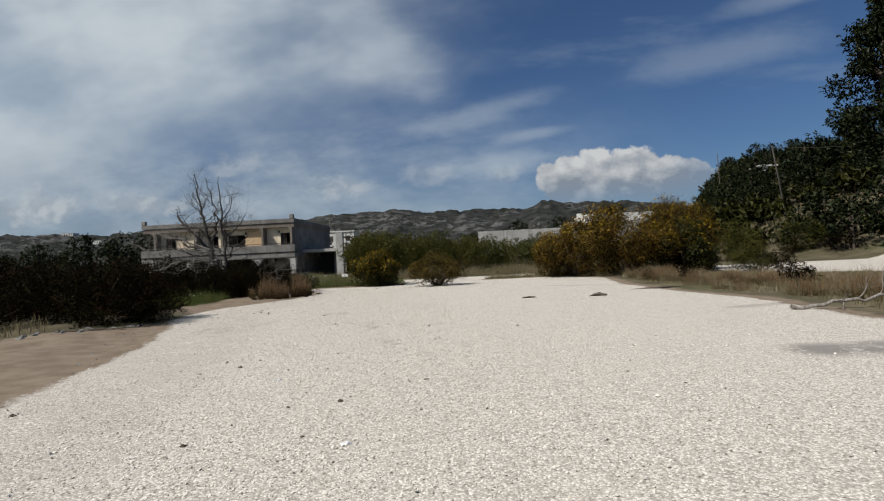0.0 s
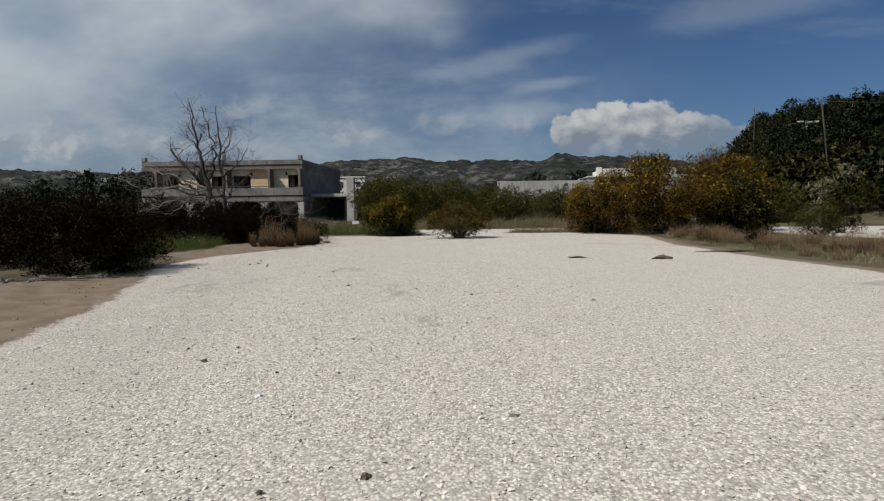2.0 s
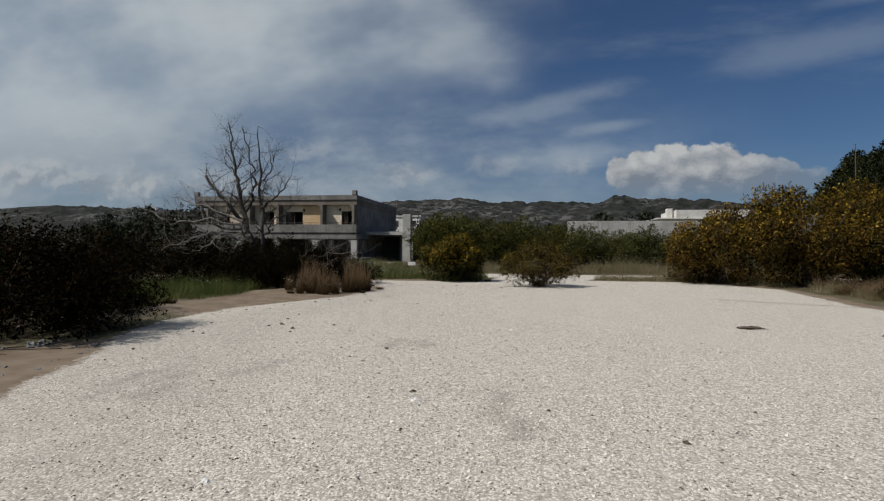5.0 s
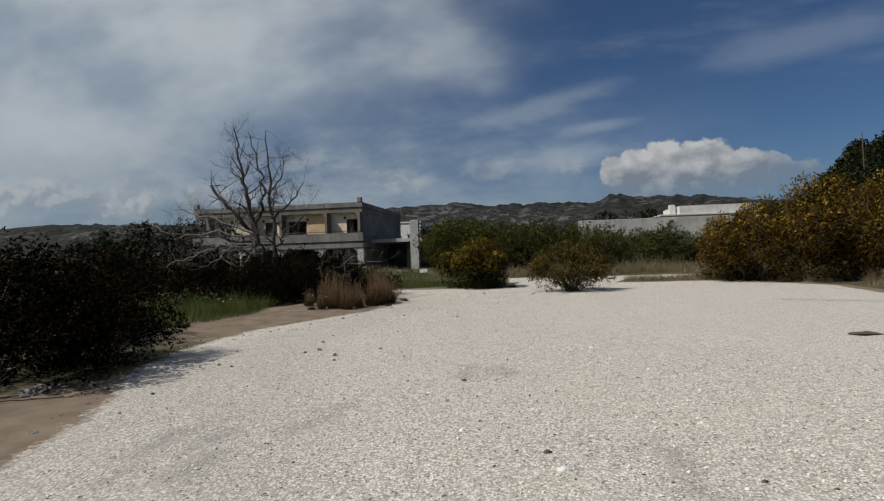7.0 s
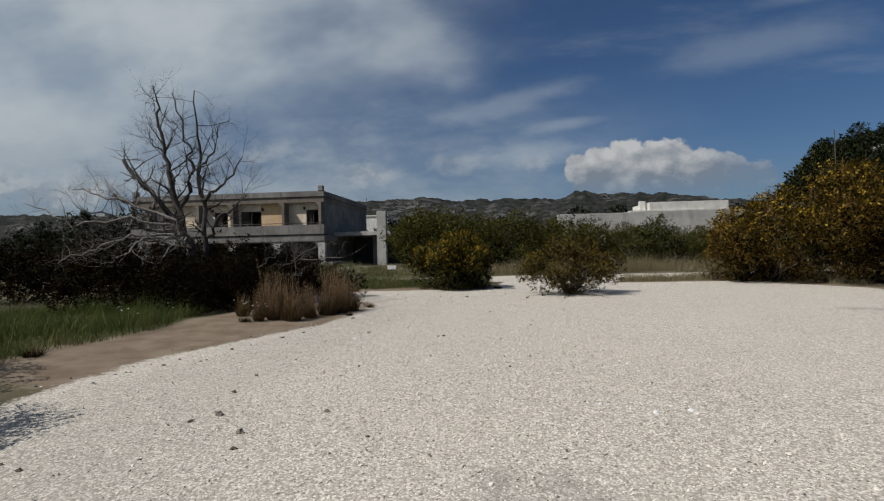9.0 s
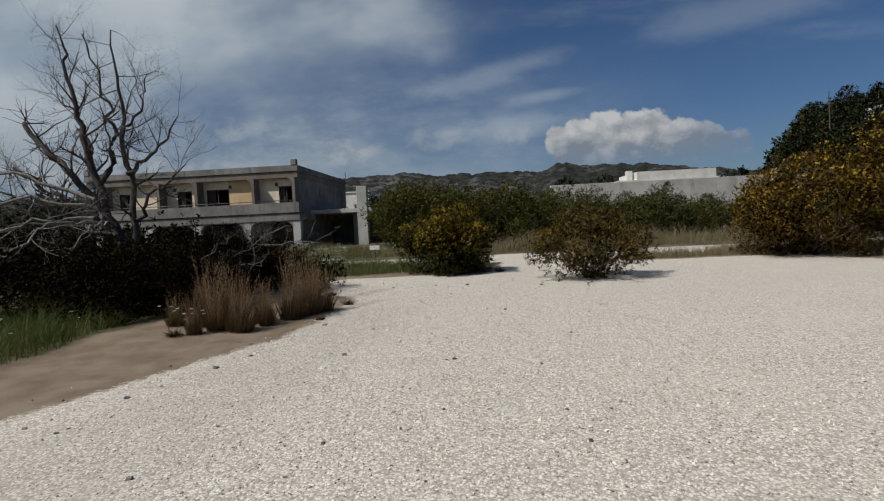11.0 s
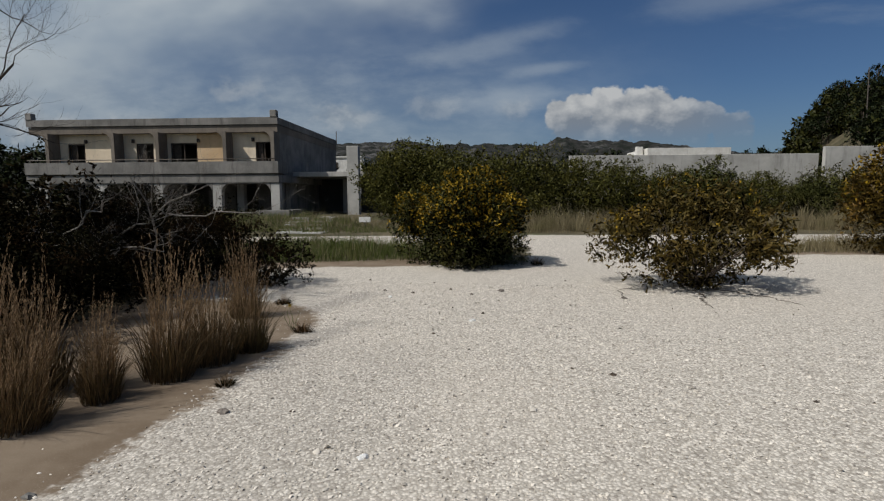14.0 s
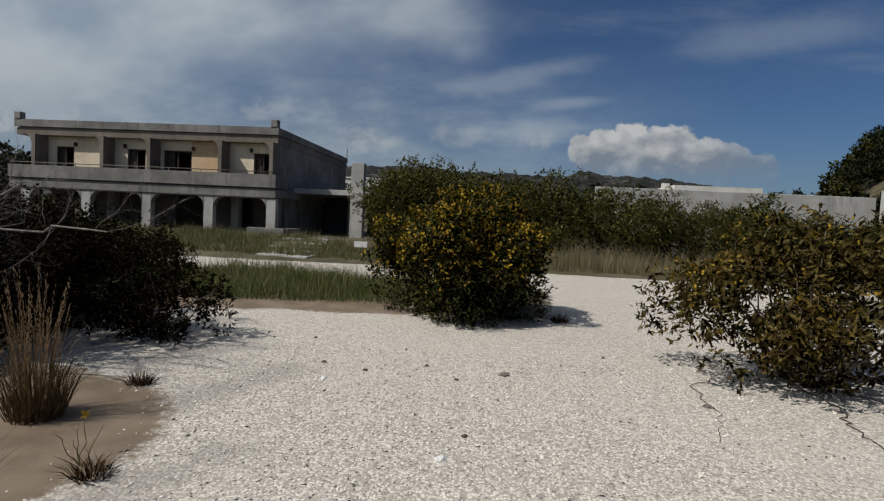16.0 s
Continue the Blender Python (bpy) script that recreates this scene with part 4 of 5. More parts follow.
for k in range(130):
    y = rng.uniform(58, 122)
    x = 0.45 * y + rng.uniform(-7.5, 8.5)
    if 16 < x < 45 and 80 < y < 136:
        continue
    copy_thing(pines[k % 2] if k % 4 == 0 else scrub, at(x, y, rng.uniform(0, 360), rng.uniform(0.45, 0.8) if k % 4 == 0 else rng.uniform(1.2, 2.2)))
for _ in range(40):
    x, y = rng.uniform(-150, -34), rng.uniform(52, 200)
    copy_thing(scrub, at(x, y, rng.uniform(0, 360), rng.uniform(1.0, 2.4)))
# trees and scrub behind the house and along the middle distance
for i, (x, y, s) in enumerate(((-22, 78, 0.95), (-17, 82, 0.9), (-12.5, 70, 0.7), (-27, 95, 1.1), (-36, 60, 0.9), (-44, 66, 1.0), (-52, 70, 1.0), (-8, 92, 0.8), (2, 98, 0.9), (14, 104, 1.1), (11.0, 100, 1.2), (35.2, 100, 1.12), (37.6, 101, 1.2), (39.5, 103, 1.1), (22.5, 124, 1.5), (-60, 90, 0.9), (-70, 84, 1.0), (-80, 100, 1.0), (-45, 105, 1.0), (18, 128, 1.2), (6, 130, 1.1), (-4, 140, 1.1), (-95, 110, 1.1), (-110, 120, 1.2), (-66, 120, 1.1))):
    copy_thing(pines[i % 2], at(x, y, 51 * i, s))


# ---- dead tree ----
def dead_tree(name, m, label, seed, limbs, levels=3, mat="bark_dead", group="", twig=0.34):
    rng = np.random.default_rng(seed)
    ob = thing(name, m, label, "dead tree", group)
    trunk, boughs, twigs = [], [], []

    def grow(p, d, length, r, level):
        n = 6
        pts, q, dd = [p], np.array(p, float), np.array(d, float)
        for _ in range(n):
            dd = unit(dd + rng.normal(size=3) * 0.16 + np.array([0, 0, 0.05]))
            q = q + dd * length / n
            pts.append(q.copy())
        rad = np.linspace(r, r * 0.45, n + 1)
        (boughs if level > 1 else twigs).append((np.array(pts), rad))
        if level == 0:
            return
        for _ in range(int(rng.integers(5, 8))):
            k = int(rng.integers(2, n + 1))
            nd = unit(dd + rng.normal(size=3) * 0.65)
            grow(pts[k], nd, length * rng.uniform(0.4, 0.7), rad[k] * 0.55, level - 1)

    for pts, r0, r1, lv in limbs:
        pts = np.array(pts, float)
        s = np.linspace(0, len(pts) - 1, 4 * len(pts))
        line = np.stack([np.interp(s, np.arange(len(pts)), pts[:, k]) for k in range(3)], -1)
        line[1:-1] += rng.normal(size=(len(line) - 2, 3)) * 0.045
        rad = np.linspace(r0, r1, len(line))
        trunk.append((line, rad))
        for k in range(len(line) // 4, len(line), 1):
            d = unit(line[min(k + 1, len(line) - 1)] - line[k - 1])
            if rng.uniform() < 0.92:
                grow(line[k], unit(d * 0.5 + rng.normal(size=3) * 0.6 + np.array([0, 0, 0.15])), twig * rng.uniform(1.2, 3.2), rad[k] * 0.42, lv)
    for line in trunk:
        v, f = tubes([line], 7)
        part_of("limb", np_mesh("limb", v, f), M[mat], ob)
    for line in boughs:
        v, f = tubes([line], 5)
        part_of("bough", np_mesh("bough", v, f), M[mat], ob)
    if twigs:
        v, f = tubes(twigs, 3)
        tagged(part_of("twig", np_mesh("twig", v, f), M[mat], ob), kind="stuff")
    return ob


dead_tree("dead_tree", at(-11.4, 25.8, 0, 1.0, 0.8), "tall bare dead tree with grey forked limbs among dark bushes", 5, [
    ([(-0.05, 0, -1.0), (-0.1, 0, 0.9), (-0.5, 0.1, 1.95), (-0.64, 0, 3.1), (-0.95, 0, 4.4), (-1.1, 0, 5.4)], 0.13, 0.014, 2),
    ([(-0.48, 0.1, 1.9), (-0.1, 0.2, 2.7), (0.0, 0.1, 3.1), (-0.3, 0.2, 3.9), (-0.6, 0.1, 5.2)], 0.07, 0.012, 2),
    ([(0.3, 0.1, -1.0), (0.32, 0.1, 0.8), (0.26, 0, 2.2), (0.2, 0.1, 3.7), (0.13, 0, 5.2)], 0.10, 0.013, 2),
    ([(-0.35, 0, 1.3), (-1.1, -0.1, 2.3), (-1.6, 0, 2.75), (-2.1, 0.1, 3.35)], 0.08, 0.05, 1),
    ([(-0.3, 0, 1.0), (-1.0, -0.2, 1.6), (-1.6, -0.2, 1.95), (-2.25, -0.1, 2.35)], 0.065, 0.035, 1),
    ([(-0.4, 0.0, 1.1), (-1.9, -0.4, 1.6), (-3.1, -0.5, 2.0)], 0.05, 0.012, 2),
    ([(-0.2, 0.0, 0.8), (-1.4, -0.5, 1.1), (-2.5, -0.8, 1.0)], 0.05, 0.012, 2),
    ([(-0.6, 0.1, 2.6), (-1.0, 0.4, 3.4), (-1.5, 0.5, 4.0)], 0.045, 0.012, 2),
    ([(0.26, 0.0, 2.1), (0.9, 0.0, 2.45), (1.45, 0.1, 3.3)], 0.055, 0.012, 2),
    ([(0.3, 0.1, 1.1), (0.9, -0.2, 1.6), (1.7, -0.2, 2.2)], 0.05, 0.012, 2),
    ([(0.22, 0.0, 2.9), (0.55, 0.2, 3.5), (0.7, 0.2, 4.2)], 0.04, 0.012, 2),
])
dead_tree("fallen_branch", at(-9.4, 27.2), "tangle of thin bleached dead branches over dark scrub", 6, [
    ([(-1.6, 0, 0.6), (0, -0.3, 1.0), (1.4, -0.5, 1.7)], 0.024, 0.008, 2),
    ([(-1.2, 0.4, 0.9), (0.3, 0.1, 1.25), (1.9, -0.2, 1.3)], 0.022, 0.007, 2),
    ([(0.2, 0, 0.3), (0.6, -0.5, 1.1), (0.5, -0.8, 1.8)], 0.022, 0.007, 2),
    ([(-0.8, 0, 0.2), (-0.6, -0.7, 1.0), (0.3, -1.1, 1.5)], 0.02, 0.007, 2),
    ([(-2.2, -0.4, 1.1), (-0.9, -0.7, 0.9), (0.9, -0.8, 0.8)], 0.02, 0.007, 2),
], mat="bark_pale", twig=0.26)


dead_tree("broken_branch", at(-12.5, 24.9), "grey broken branches sagging from the dead tree", 16, [
    ([(0.9, 0.6, 2.2), (-0.2, 0.1, 2.5), (-1.5, -0.3, 2.3), (-2.7, -0.5, 2.9)], 0.045, 0.01, 2),
    ([(0.8, 0.5, 2.0), (0.0, -0.1, 2.0), (-0.9, -0.5, 1.6), (-1.7, -0.6, 1.3)], 0.04, 0.009, 2),
    ([(0.9, 0.5, 1.9), (0.5, -0.3, 1.9), (0.2, -0.7, 1.5), (-0.3, -0.9, 1.2)], 0.035, 0.009, 2),
    ([(1.2, 0.5, 1.8), (1.3, -0.2, 1.9), (1.2, -0.7, 1.4)], 0.03, 0.009, 2),
    ([(0.8, 0.6, 2.4), (-0.6, 0.3, 3.0), (-1.9, 0.2, 3.3)], 0.05, 0.014, 2),
], mat="bark_pale", twig=0.3)


# ---- grass ----
def grass_clump(name, m, label, seed, r, h, n, mat, width=0.006, lean=0.3, group="", heads=0.24):
    """Arching leaves round a dense foot, thin stalks that fan out over them and feathery seed heads."""
    rng = np.random.default_rng(seed)
    ob = thing(name, m, label, "grass", group)

    def fan(count, inside):
        a, q = rng.uniform(0, 2 * math.pi, count), r * inside * np.sqrt(rng.uniform(0, 1, count))
        d = np.stack([np.cos(a), np.sin(a), np.zeros(count)], -1)
        return d, q, (d + rng.normal(size=(count, 3)) * np.array([0.5, 0.5, 0])) * (0.25 + q / r)[:, None]

    d, q, out = fan(n, 1.0)
    hh = h * rng.uniform(0.25, 0.85, n) * (1.1 - 0.45 * q / r)
    v, f = blades(rng, d * q[:, None], hh, width, lean * 1.2, out * 1.0)
    part_of("foliage", np_mesh("foliage", v, f), M[mat], ob)
    k = max(6, int(n * heads))
    d, q, out = fan(k, 0.75)
    hh = h * rng.uniform(0.55, 1.08, k)
    v, f = blades(rng, d * q[:, None], hh, width * 0.7, lean * 0.55, out * 0.62)
    part_of("stalk", np_mesh("stalk", v, f), M["stalk"], ob, "thin reddish-brown stalks")
    w = v.reshape(-1, 5, 3)
    foot, tip = (w[:, 2] + w[:, 3]) / 2, w[:, 4]
    c = 12
    s = np.linspace(0.30, 1.02, c)[None, :, None] + rng.normal(size=(k, c, 1)) * 0.03
    pos = (foot[:, None] * (1 - s) + tip[:, None] * s).reshape(-1, 3)
    way = np.repeat(unit(tip - foot), c, 0)
    v, f, _ = leaves(pos, way, rng, 0.030 * h + 0.008, 0.006 * h, 0.22)
    tagged(part_of("seed_head", np_mesh("seed_head", v, f), M["seed_head"], ob), "feathery tan seed heads", kind="stuff")
    return ob


TALL, LOW = "tall dry brown grass clump with feathery heads on sand", "low spreading dry grass clump on the sandy edge"
clumps = [grass_clump("grass_clump", at(-7.22, 25.98), TALL, 1, 0.17, 0.95, 520, "dry_grass", group="dry grass clumps"),
          grass_clump("grass_clump", at(-6.56, 24.6), TALL, 2, 0.16, 0.84, 460, "dry_grass", group="dry grass clumps"),
          grass_clump("grass_clump", at(-6.78, 24.2), LOW, 3, 0.23, 0.92, 720, "dry_grass", 0.006, 0.36, "dry grass clumps")]
for i, (x, y, s) in enumerate(((-6.92, 23.76, 0.92), (-7.32, 23.46, 0.98), (-7.40, 22.76, 0.8), (-7.75, 22.68, 0.95), (-7.72, 23.35, 1.0), (-8.06, 23.1, 0.92), (-8.36, 23.5, 0.8), (-7.15, 23.25, 0.7),
                              (-8.6, 23.0, 0.75), (-7.98, 22.45, 0.5))):
    copy_thing(clumps[i % 3], at(x, y, 77 * i, s * (1.25, 0.9, 1.12, 0.75, 1.2)[i % 5]) @ pose(0, 0, 0, 5 * math.sin(7 * i), 5 * math.cos(5 * i)))


def field(name, label, seed, outline, n, h, width, mat, lean=0.4, patchy=0.0):
    """Uncountable grass inside an outline."""
    rng = np.random.default_rng(seed)
    poly = np.array(outline, float)
    lo, hi = poly.min(0), poly.max(0)
    p = rng.uniform(lo, hi, (n, 2))
    p = p[signed_distance(poly, p) > 0]
    if patchy:
        k = waves(p[:, 0] * 1.7 + seed, p[:, 1] * 1.9)
        p = p[k > rng.normal(size=len(p)) * 0.5 + patchy - 0.6]
    z = height(p[:, 0], p[:, 1])
    hh = h * (0.62 + 0.30 * waves(p[:, 0] * 0.9, p[:, 1] * 1.3) + 0.22 * waves(p[:, 0] * 3.7 + 1.0, p[:, 1] * 3.1)) * np.exp(rng.normal(size=len(p)) * 0.28)
    v, f = blades(rng, np.column_stack([p, z - 0.01]), np.maximum(hh, 0.25 * h), width, lean)
    tagged(part_of(name, np_mesh(name, v, f), M[mat]), label, "grass", kind="stuff")


field("green_verge_grass", "lush green grass beside the sandy verge", 1, [(-9.7, 17.6), (-9.5, 21.6), (-10, 24.5), (-14, 25), (-19, 23), (-17, 18.5), (-12.5, 17.2)], 42000, 0.44, 0.008, "green_grass", 1.1)
field("strip_grass", "green grass strip between the lot and the lane", 2, [(-9.2, 31.2), (-6.0, 31.7), (-3.4, 32), (-3.2, 35), (-14.3, 35.8), (-14.3, 33), (-10, 32.4)], 34000, 0.40, 0.008, "green_grass", 1.1)
field("strip_straw", "dry stalks in the grass strip", 12, [(-9.4, 31.4), (-6.0, 31.8), (-3.3, 32.2), (-3.2, 35), (-14.3, 35.8), (-14.3, 33), (-10, 32.6)], 9000, 0.5, 0.01, "straw", 0.8, 0.4)
field("house_grass", "unkempt grass in front of the derelict house", 3, [(-30, 40), (-3, 41), (-8.5, 44), (-12, 46), (-17, 47.5), (-30, 47.5)], 26000, 0.42, 0.014, "straw", 0.9)
field("house_grass_green", "green weeds in front of the derelict house", 4, [(-30, 40.5), (-7, 40.5), (-10, 44), (-14.5, 47.4), (-30, 47.4)], 26000, 0.40, 0.014, "green_grass", 0.9)
field("hedge_grass", "dry pale grass at the foot of the hedge", 5, [(-5, 40.5), (14, 41.8), (16, 46), (-8, 44.6)], 36000, 0.85, 0.013, "straw", 0.8)
field("corner_grass", "dry pale grass at the end of the lot", 6, [(2.0, 33.6), (7.2, 33.6), (9.0, 30), (12, 34), (15.6, 36), (2.8, 35.6)], 32000, 0.5, 0.010, "straw", 0.8)
field("verge_grass", "dry straw-coloured grass on the east verge", 7, [(9.2, 29), (8.6, 23), (8.9, 18), (9.5, 14.5), (9.2, 10), (12.5, 9), (17, 20), (15, 27.4), (14, 29)], 46000, 0.26, 0.012, "straw", 0.9, 0.5)
tuft = grass_clump("verge_tuft", at(9.6, 20.5), "low dry grass tuft on the east verge", 14, 0.34, 0.5, 420, "straw", 0.009, 0.7, "verge tufts")
tuft_dark = grass_clump("verge_tuft", at(10.4, 18.2), "low brown grass tuft on the east verge", 15, 0.34, 0.5, 420, "dry_grass", 0.009, 0.7, "verge tufts")
tuft_rng = np.random.default_rng(77)
for k in range(90):
    y = tuft_rng.uniform(10.5, 29)
    copy_thing((tuft, tuft, tuft_dark)[k % 3], at(np.interp(y, [10, 14.5, 18, 23, 29], [9.6, 9.8, 9.2, 8.9, 9.6]) + abs(tuft_rng.normal()) * 1.6, y, k * 50, tuft_rng.uniform(0.6, 1.25)))
field("bank_grass", "thin dry grass on the bank below the pines", 8, [(20, 57), (36, 44), (60, 50), (60, 70), (40, 72)], 12000, 0.6, 0.07, "straw")
field("west_grass", "pale grass at the foot of the thicket", 9, [(-10.2, 11.4), (-9.5, 13.3), (-13, 13.5), (-20, 14), (-20, 6), (-10, 8)], 14000, 0.4, 0.012, "straw", patchy=0.2)


# ---- small things ----
def weed(m, label, seed, r, h, n, mat="leaf_dark"):
    return grass_clump("weed_tuft", m, label, seed, r, h, n, mat, 0.008, 0.9, "weeds on the gravel")


w0 = weed(at(-6.26, 25.32), "small dark weed tuft on the gravel", 21, 0.10, 0.16, 160)
for x, y, s in ((-7.05, 26.85, 1.0), (-6.35, 23.6, 0.7), (-8.2, 22.3, 1.1), (-9.6, 18.7, 1.2), (-2.9, 31.2, 1.3)):
    copy_thing(w0, at(x, y, 40 * x, s))


def hawkweed():
    ob = thing("hawkweed", at(-6.42, 25.42), "yellow-flowered weed with thin stalks on the gravel", "weed")
    rs = np.random.default_rng(8)
    for i in range(5):
        a = rs.uniform(0, 6.28)
        tip = np.array([0.12 * math.cos(a), 0.12 * math.sin(a), rs.uniform(0.18, 0.26)])
        v, f = tubes([wander(rs, (0, 0, -0.01), tip, 0.003, 0.002, 0.05)], 4)
        part_of("stalk", np_mesh("stalk", v, f), M["green_grass"], ob)
        if i == 0:
            v, f, n = leaves(np.repeat(tip[None], 24, 0), unit(rs.normal(size=(24, 3)) + np.array([0, 0, 0.8])), rs, 0.03, 0.012, 0.3)
            part_of("flower_head", np_mesh("flower_head", v, f), M["flower"], ob, "bright yellow flower")


hawkweed()


def daisy(x, y, seed):
    """White ray petals round a yellow eye on a few thin stalks."""
    ob = thing("daisy", at(x, y), "small white daisy beside the dry grass", "flower", "daisies by the verge")
    rs = np.random.default_rng(seed)
    for _ in range(2):
        b = rs.uniform(0, 6.28)
        tip = np.array([0.10 * math.cos(b), 0.10 * math.sin(b), rs.uniform(0.22, 0.42)])
        v, f = tubes([wander(rs, (0, 0, -0.01), tip, 0.003, 0.002, 0.05)], 4)
        part_of("stalk", np_mesh("stalk", v, f), M["green_grass"], ob)
        c = np.linspace(0, 2 * math.pi, 12, endpoint=False)
        way = np.stack([np.cos(c), np.sin(c), np.full(12, 0.25)], -1)
        v, f, _ = leaves(np.repeat(tip[None], 12, 0), way, rs, 0.028, 0.012, 0.08)
        part_of("petal", np_mesh("petal", v, f), M["board"], ob, "white petals")


for k, (x, y) in enumerate(((-8.05, 22.35), (-8.22, 22.5), (-7.98, 22.62), (-8.45, 22.55), (-7.86, 22.42), (-9.1, 28.0), (-8.8, 27.7), (-9.4, 27.8), (-9.9, 21.2), (-10.6, 22.0), (-10.2, 22.8), (-11.2, 22.4))):
    daisy(x, y, 60 + k)


def mound(name, m, label, seed, rx, ry, h, mat):
    bm = bmesh.new()
    bmesh.ops.create_icosphere(bm, subdivisions=2, radius=1)
    rs = np.random.default_rng(seed)
    for v in bm.verts:
        k = 1 + 0.25 * rs.normal()
        v.co = Vector((v.co.x * rx * k, v.co.y * ry * k, v.co.z * h * k))
    ob = part(name, bm, mat)
    ob.matrix_world = m
    return tagged(ob, label, "rock")


mound("mulch_heap", at(3.07, 17.75), "low heap of dry brown litter on the gravel", 1, 0.24, 0.13, 0.05, M["bark"])
mound("mulch_heap", at(5.26, 17.3), "low heap of dry brown litter on the gravel", 2, 0.24, 0.15, 0.09, M["bark"])
mound("dirt_strip", at(8.1, 19.6), "strip of dark litter at the edge of the gravel", 3, 0.9, 0.25, 0.05, M["bark"])
for x, y, s in ((0.54, 6.24, 0.03), (-5.54, 16.38, 0.045), (-5.1, 15.9, 0.04), (-4.56, 16.5, 0.03), (-6.9, 16.26, 0.03), (-5.25, 20.98, 0.035), (-6.11, 23.07, 0.04), (-3.87, 27.93, 0.05), (-2.07, 27.42, 0.05), (2.04, 10.8, 0.035), (-6.55, 15.2, 0.03), (-5.9, 17.9, 0.03)):
    mound("pebble", at(x, y), "loose dark pebble on the gravel", int(abs(x * 100)), s, s * 0.8, s * 0.7, M["pole"])


def strewn_pebbles():
    """Single stones, darker or paler than the gravel, all over the lot."""
    rs = np.random.default_rng(71)
    dark = mound("pebble", at(0.2, 11.3), "loose dark pebble on the gravel", 41, 0.03, 0.024, 0.018, M["bark"])
    pale = mound("pebble", at(-1.3, 16.6), "loose white stone on the gravel", 42, 0.035, 0.028, 0.02, M["board"])
    for k in range(70):
        y = rs.uniform(3, 29)
        x = np.interp(y, [3, 10, 16, 29], [-1.0, -2.2, -4.2, -4.4]) + rs.normal() * 1.7
        if signed_distance(LOT, np.array([[x, y]]))[0] > 0.2:
            copy_thing(pale if k % 4 == 0 else dark, at(x, y, rs.uniform(0, 360), rs.uniform(0.45, 1.2)))


strewn_pebbles()


def rubble():
    rs = np.random.default_rng(31)
    first = mound("rubble_stone", at(-9.0, 11.3), "broken pale stone along the verge", 5, 0.10, 0.08, 0.06, M["concrete"])
    for _ in range(45):
        s = rs.uniform(0, 1)
        x, y = -10.2 + 2.6 * s + rs.normal() * 0.25, 10.4 + 3.4 * s + rs.normal() * 0.3
        copy_thing(first, at(x, y, rs.uniform(0, 360), rs.uniform(0.25, 0.8)))
    for _ in range(60):
        k = rs.uniform(0, 1)
        x, y = np.interp(k, [0, 0.3, 0.6, 1], [-4.6, -6.7, -8.0, -6.6]) + rs.normal() * 0.3, 7 + 15.5 * k
        copy_thing(first, at(x, y, rs.uniform(0, 360), rs.uniform(0.12, 0.4)))


rubble()


def pole_with_wire():
    z = float(height(35.2, 60.0))
    top = 12.2 - z
    ob = thing("utility_pole", at(35.2, 60.0), "leaning weathered wooden utility pole with a wire", "utility pole")
    v, f = tubes([(np.array([(1.1, 0, -0.5), (0.55, 0, top / 2), (0, 0, top)]), np.array([0.085, 0.075, 0.065]))], 8)
    part_of("pole", np_mesh("pole", v, f), M["bark_dead"], ob)
    s = np.linspace(0, 1, 14)
    wire = np.column_stack([60 * s, 5 * s, top - 0.2 + 4 * s - 6 * s * (1 - s)])
    v, f = tubes([(wire, np.full(14, 0.02))], 4)
    part_of("wire", np_mesh("wire", v, f), M["steel"], ob)
    ob = thing("mast", at(40.4, 83.3), "thin bare mast above the pines", "mast")
    v, f = tubes([(np.array([(0, 0, 0), (-0.2, 0, 15.6 - float(height(40.4, 83.3)))]), np.array([0.08, 0.05]))], 6)
    part_of("pole", np_mesh("pole", v, f), M["bark_dead"], ob)


pole_with_wire()


def sign_board():
    z = float(height(-9.15, 43))
    ob = thing("sign_board", pose(-9.15, 42.9, z), "small blank white board on a stake in the grass", "sign")
    part("stake", boxes((-0.03, 0.03, 0.02, 0.06, -0.1, 0.55)), M["pole"], ob)
    part("board", boxes((-0.26, 0.26, -0.02, 0.02, 0.24, 0.47), bevel=0.006), M["board"], ob)


sign_board()


def porch_path():
    """Broken concrete slabs that lead to the porch."""
    rs = np.random.default_rng(44)
    k = 0
    for i in range(6):
        for j in range(2):
            x, y = -11.9 + 1.0 * j + 0.05 * rs.normal() - 0.22 * i, 40.9 + 1.15 * i
            z = float(height(x, y))
            slab = part("path_slab", boxes((-0.47, 0.47, -0.54, 0.54, -0.08, 0.025), bevel=0.015), M["concrete_light"])
            slab.matrix_world = pose(x, y, z, rs.normal() * 1.5, rs.normal() * 1.5, rs.normal() * 4)
            tagged(slab, "broken pale concrete path slab in the grass", "slab", "porch path slabs")


porch_path()


def trailing_root(pts, r):
    rs = np.random.default_rng(int(abs(pts[0][0]) * 100))
    p = np.array([(x, y, 0.012 + float(height(x, y))) for x, y in pts])
    s = np.linspace(0, len(p) - 1, 18)
    line = np.stack([np.interp(s, np.arange(len(p)), p[:, k]) for k in range(3)], -1)
    line[:, :2] += rs.normal(size=(18, 2)) * 0.025
    v, f = tubes([(line, np.linspace(r, r * 0.4, 18))], 5)
    tagged(part_of("trailing_root", np_mesh("trailing_root", v, f), M["bark"]), "thin dry root trailing over the gravel", "root", "roots on the gravel")


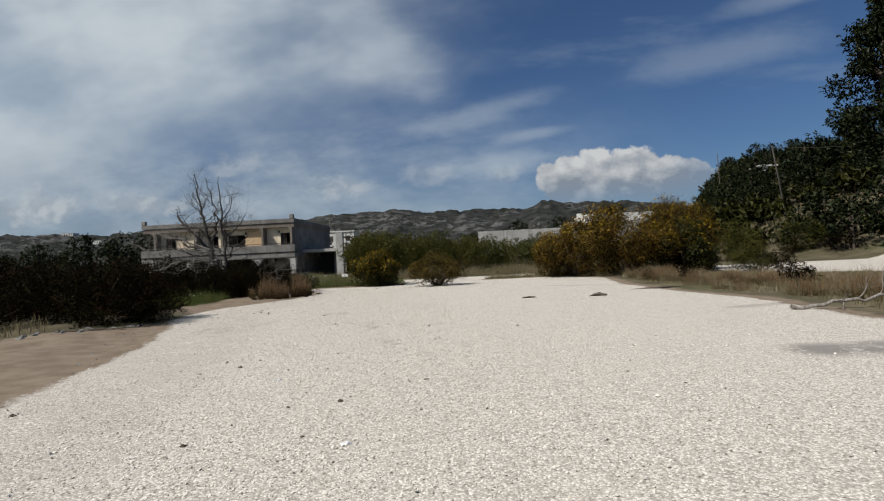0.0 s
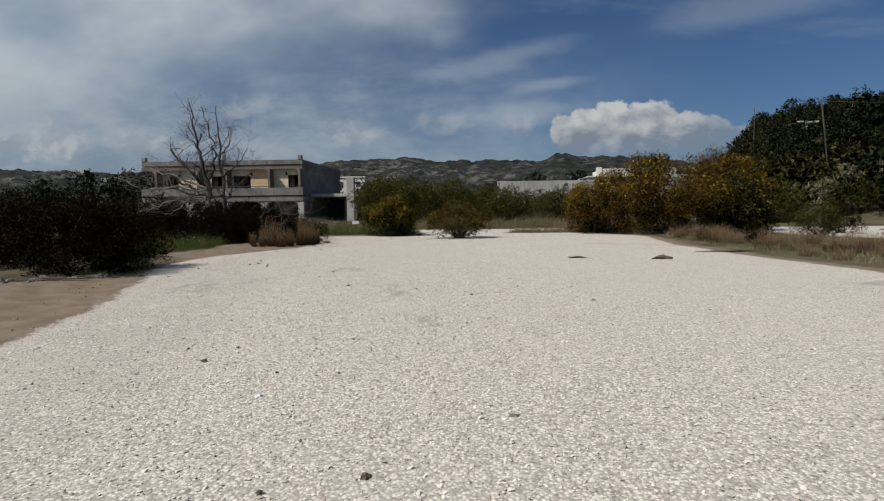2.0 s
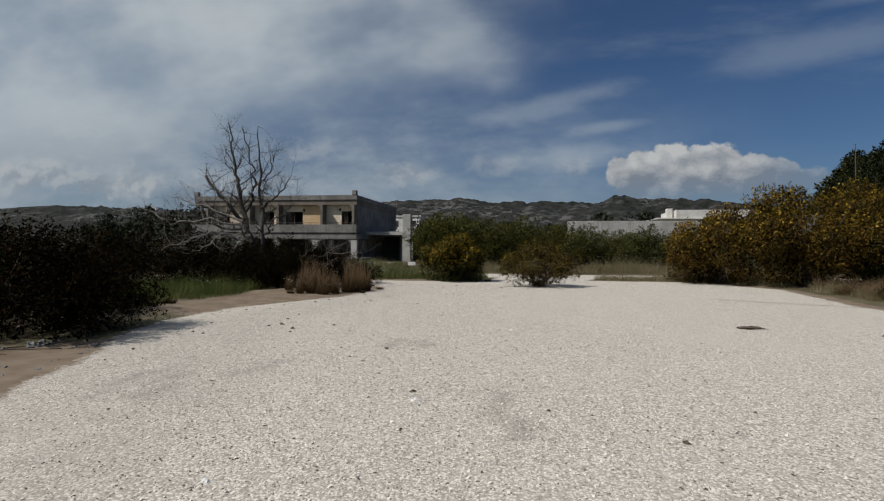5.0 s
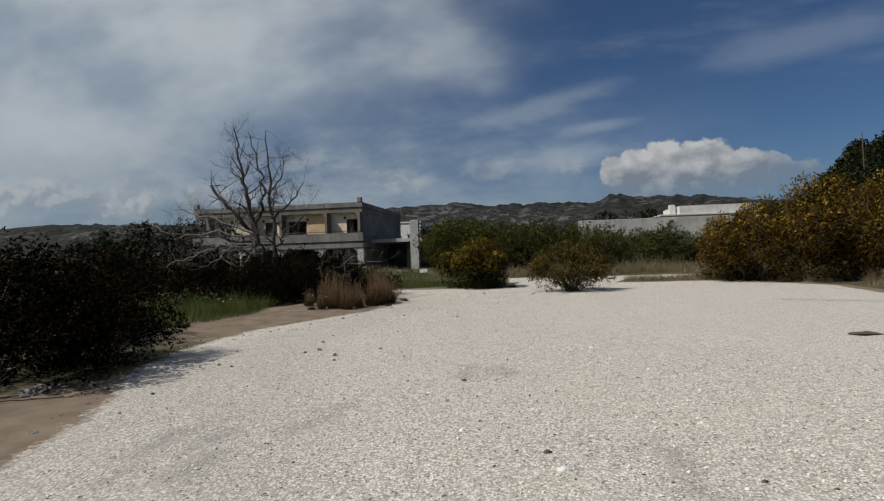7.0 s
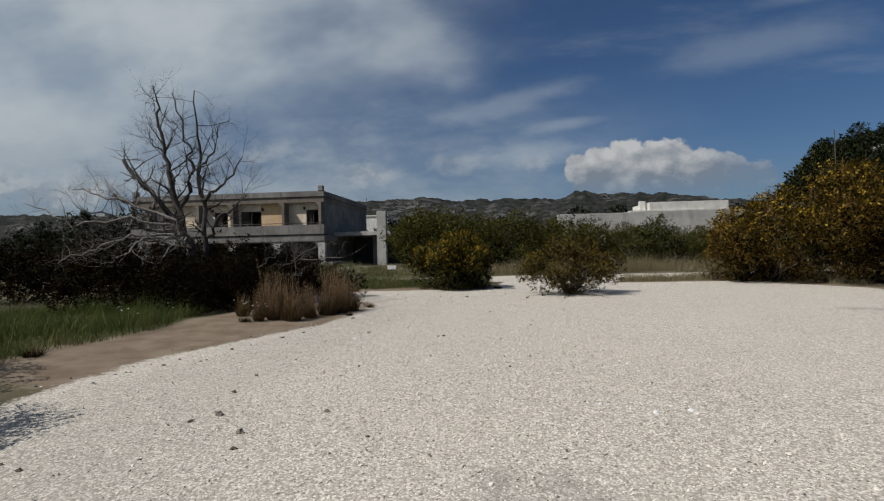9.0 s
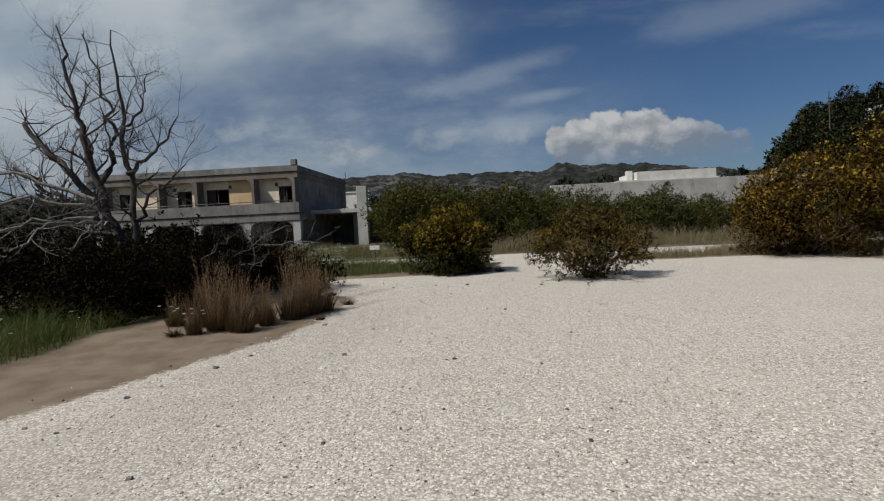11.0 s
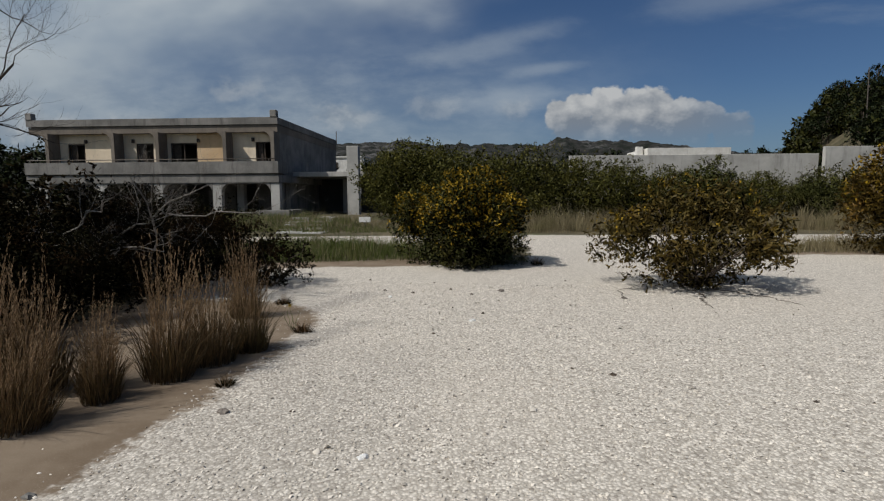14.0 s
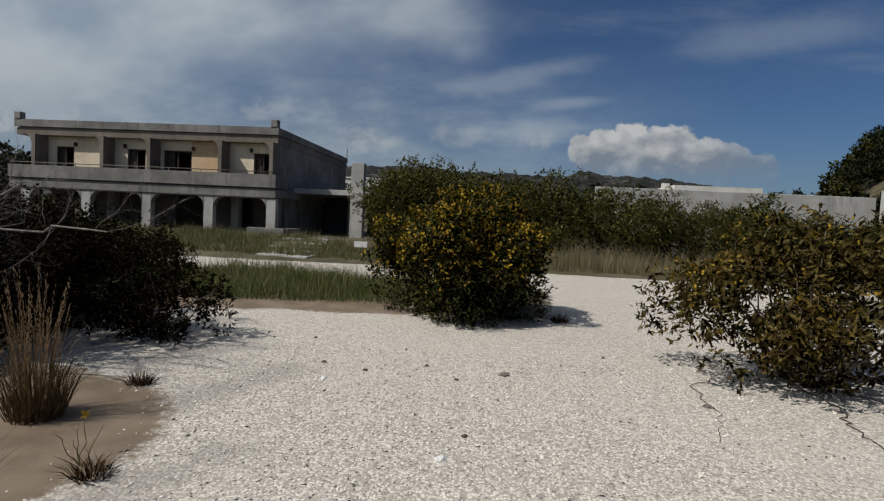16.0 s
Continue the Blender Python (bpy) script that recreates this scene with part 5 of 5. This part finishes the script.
trailing_root([(-9.0, 12.6), (-8.2, 12.9), (-7.4, 13.5)], 0.016)
trailing_root([(-8.8, 12.3), (-8.1, 12.7), (-7.6, 12.9)], 0.012)
trailing_root([(-8.6, 12.9), (-8.0, 13.3), (-7.7, 14.0)], 0.01)
trailing_root([(-0.85, 28.3), (-0.8, 27.6), (-1.05, 27.2), (-1.1, 26.7)], 0.008)
trailing_root([(-1.6, 28.4), (-2.0, 28.1), (-2.05, 27.3), (-2.3, 26.6)], 0.005)
trailing_root([(-0.5, 28.2), (0.1, 27.5), (0.2, 26.9)], 0.006)
dead_tree("fallen_log", at(8.9, 11.4, -20), "fallen grey branch lying on the verge", 9, [
    ([(-1.0, -0.2, 0.08), (0, 0, 0.12), (1.0, 0.2, 0.22), (2.2, 0.5, 0.4)], 0.045, 0.02, 1)], mat="bark_pale")


# ---- loose gravel ----
def stones(name, label, seed, n, spots):
    """Crushed stone: small uneven octahedra."""
    rng = np.random.default_rng(seed)
    p = spots(rng, n)
    d = signed_distance(LOT, p)
    edge = d > rng.normal(size=len(p)) * 0.18 + 0.05
    p = p[edge]
    n = len(p)
    z = height(p[:, 0], p[:, 1])
    size = 0.0092 * np.exp(rng.normal(size=n) * 0.35)
    octa = np.array([(1, 0, 0), (0, 1, 0), (-1, 0, 0), (0, -1, 0), (0, 0, 1), (0, 0, -1)], float)
    v = octa[None] * rng.uniform(0.55, 1.25, (n, 6, 1)) * np.array([1, 0.75, 0.55])
    a = rng.uniform(0, 2 * math.pi, n)
    b = rng.normal(size=n) * 0.5
    ca, sa, cb, sb = np.cos(a), np.sin(a), np.cos(b), np.sin(b)
    x, y, zz = v[..., 0] * cb[:, None] + v[..., 2] * sb[:, None], v[..., 1], -v[..., 0] * sb[:, None] + v[..., 2] * cb[:, None]
    v = np.stack([x * ca[:, None] - y * sa[:, None], x * sa[:, None] + y * ca[:, None], zz], -1) * size[:, None, None]
    v += np.column_stack([p, z + size * 0.18])[:, None]
    v = v[:, :5]
    f = np.array([(0, 1, 4), (1, 2, 4), (2, 3, 4), (3, 0, 4)])
    f = (np.arange(n)[:, None, None] * 5 + f[None]).reshape(-1, 3)
    tagged(part_of(name, np_mesh(name, v.reshape(-1, 3), [f]), M["stone"]), label, "gravel", kind="stuff")


def along(rng, n):
    """Spots strewn round the line walked, thinning outwards."""
    s = rng.uniform(0, 1, n)
    x = np.interp(s, [0, 0.3, 0.6, 0.8, 1.0], [1.0, -0.6, -3.0, -4.2, -4.0])
    y = 1.2 + s * 27.5
    return np.column_stack([x + rng.normal(size=n) * 2.2, y])


stones("loose_gravel", "pale crushed limestone gravel lying loose", 3, 140000, along)
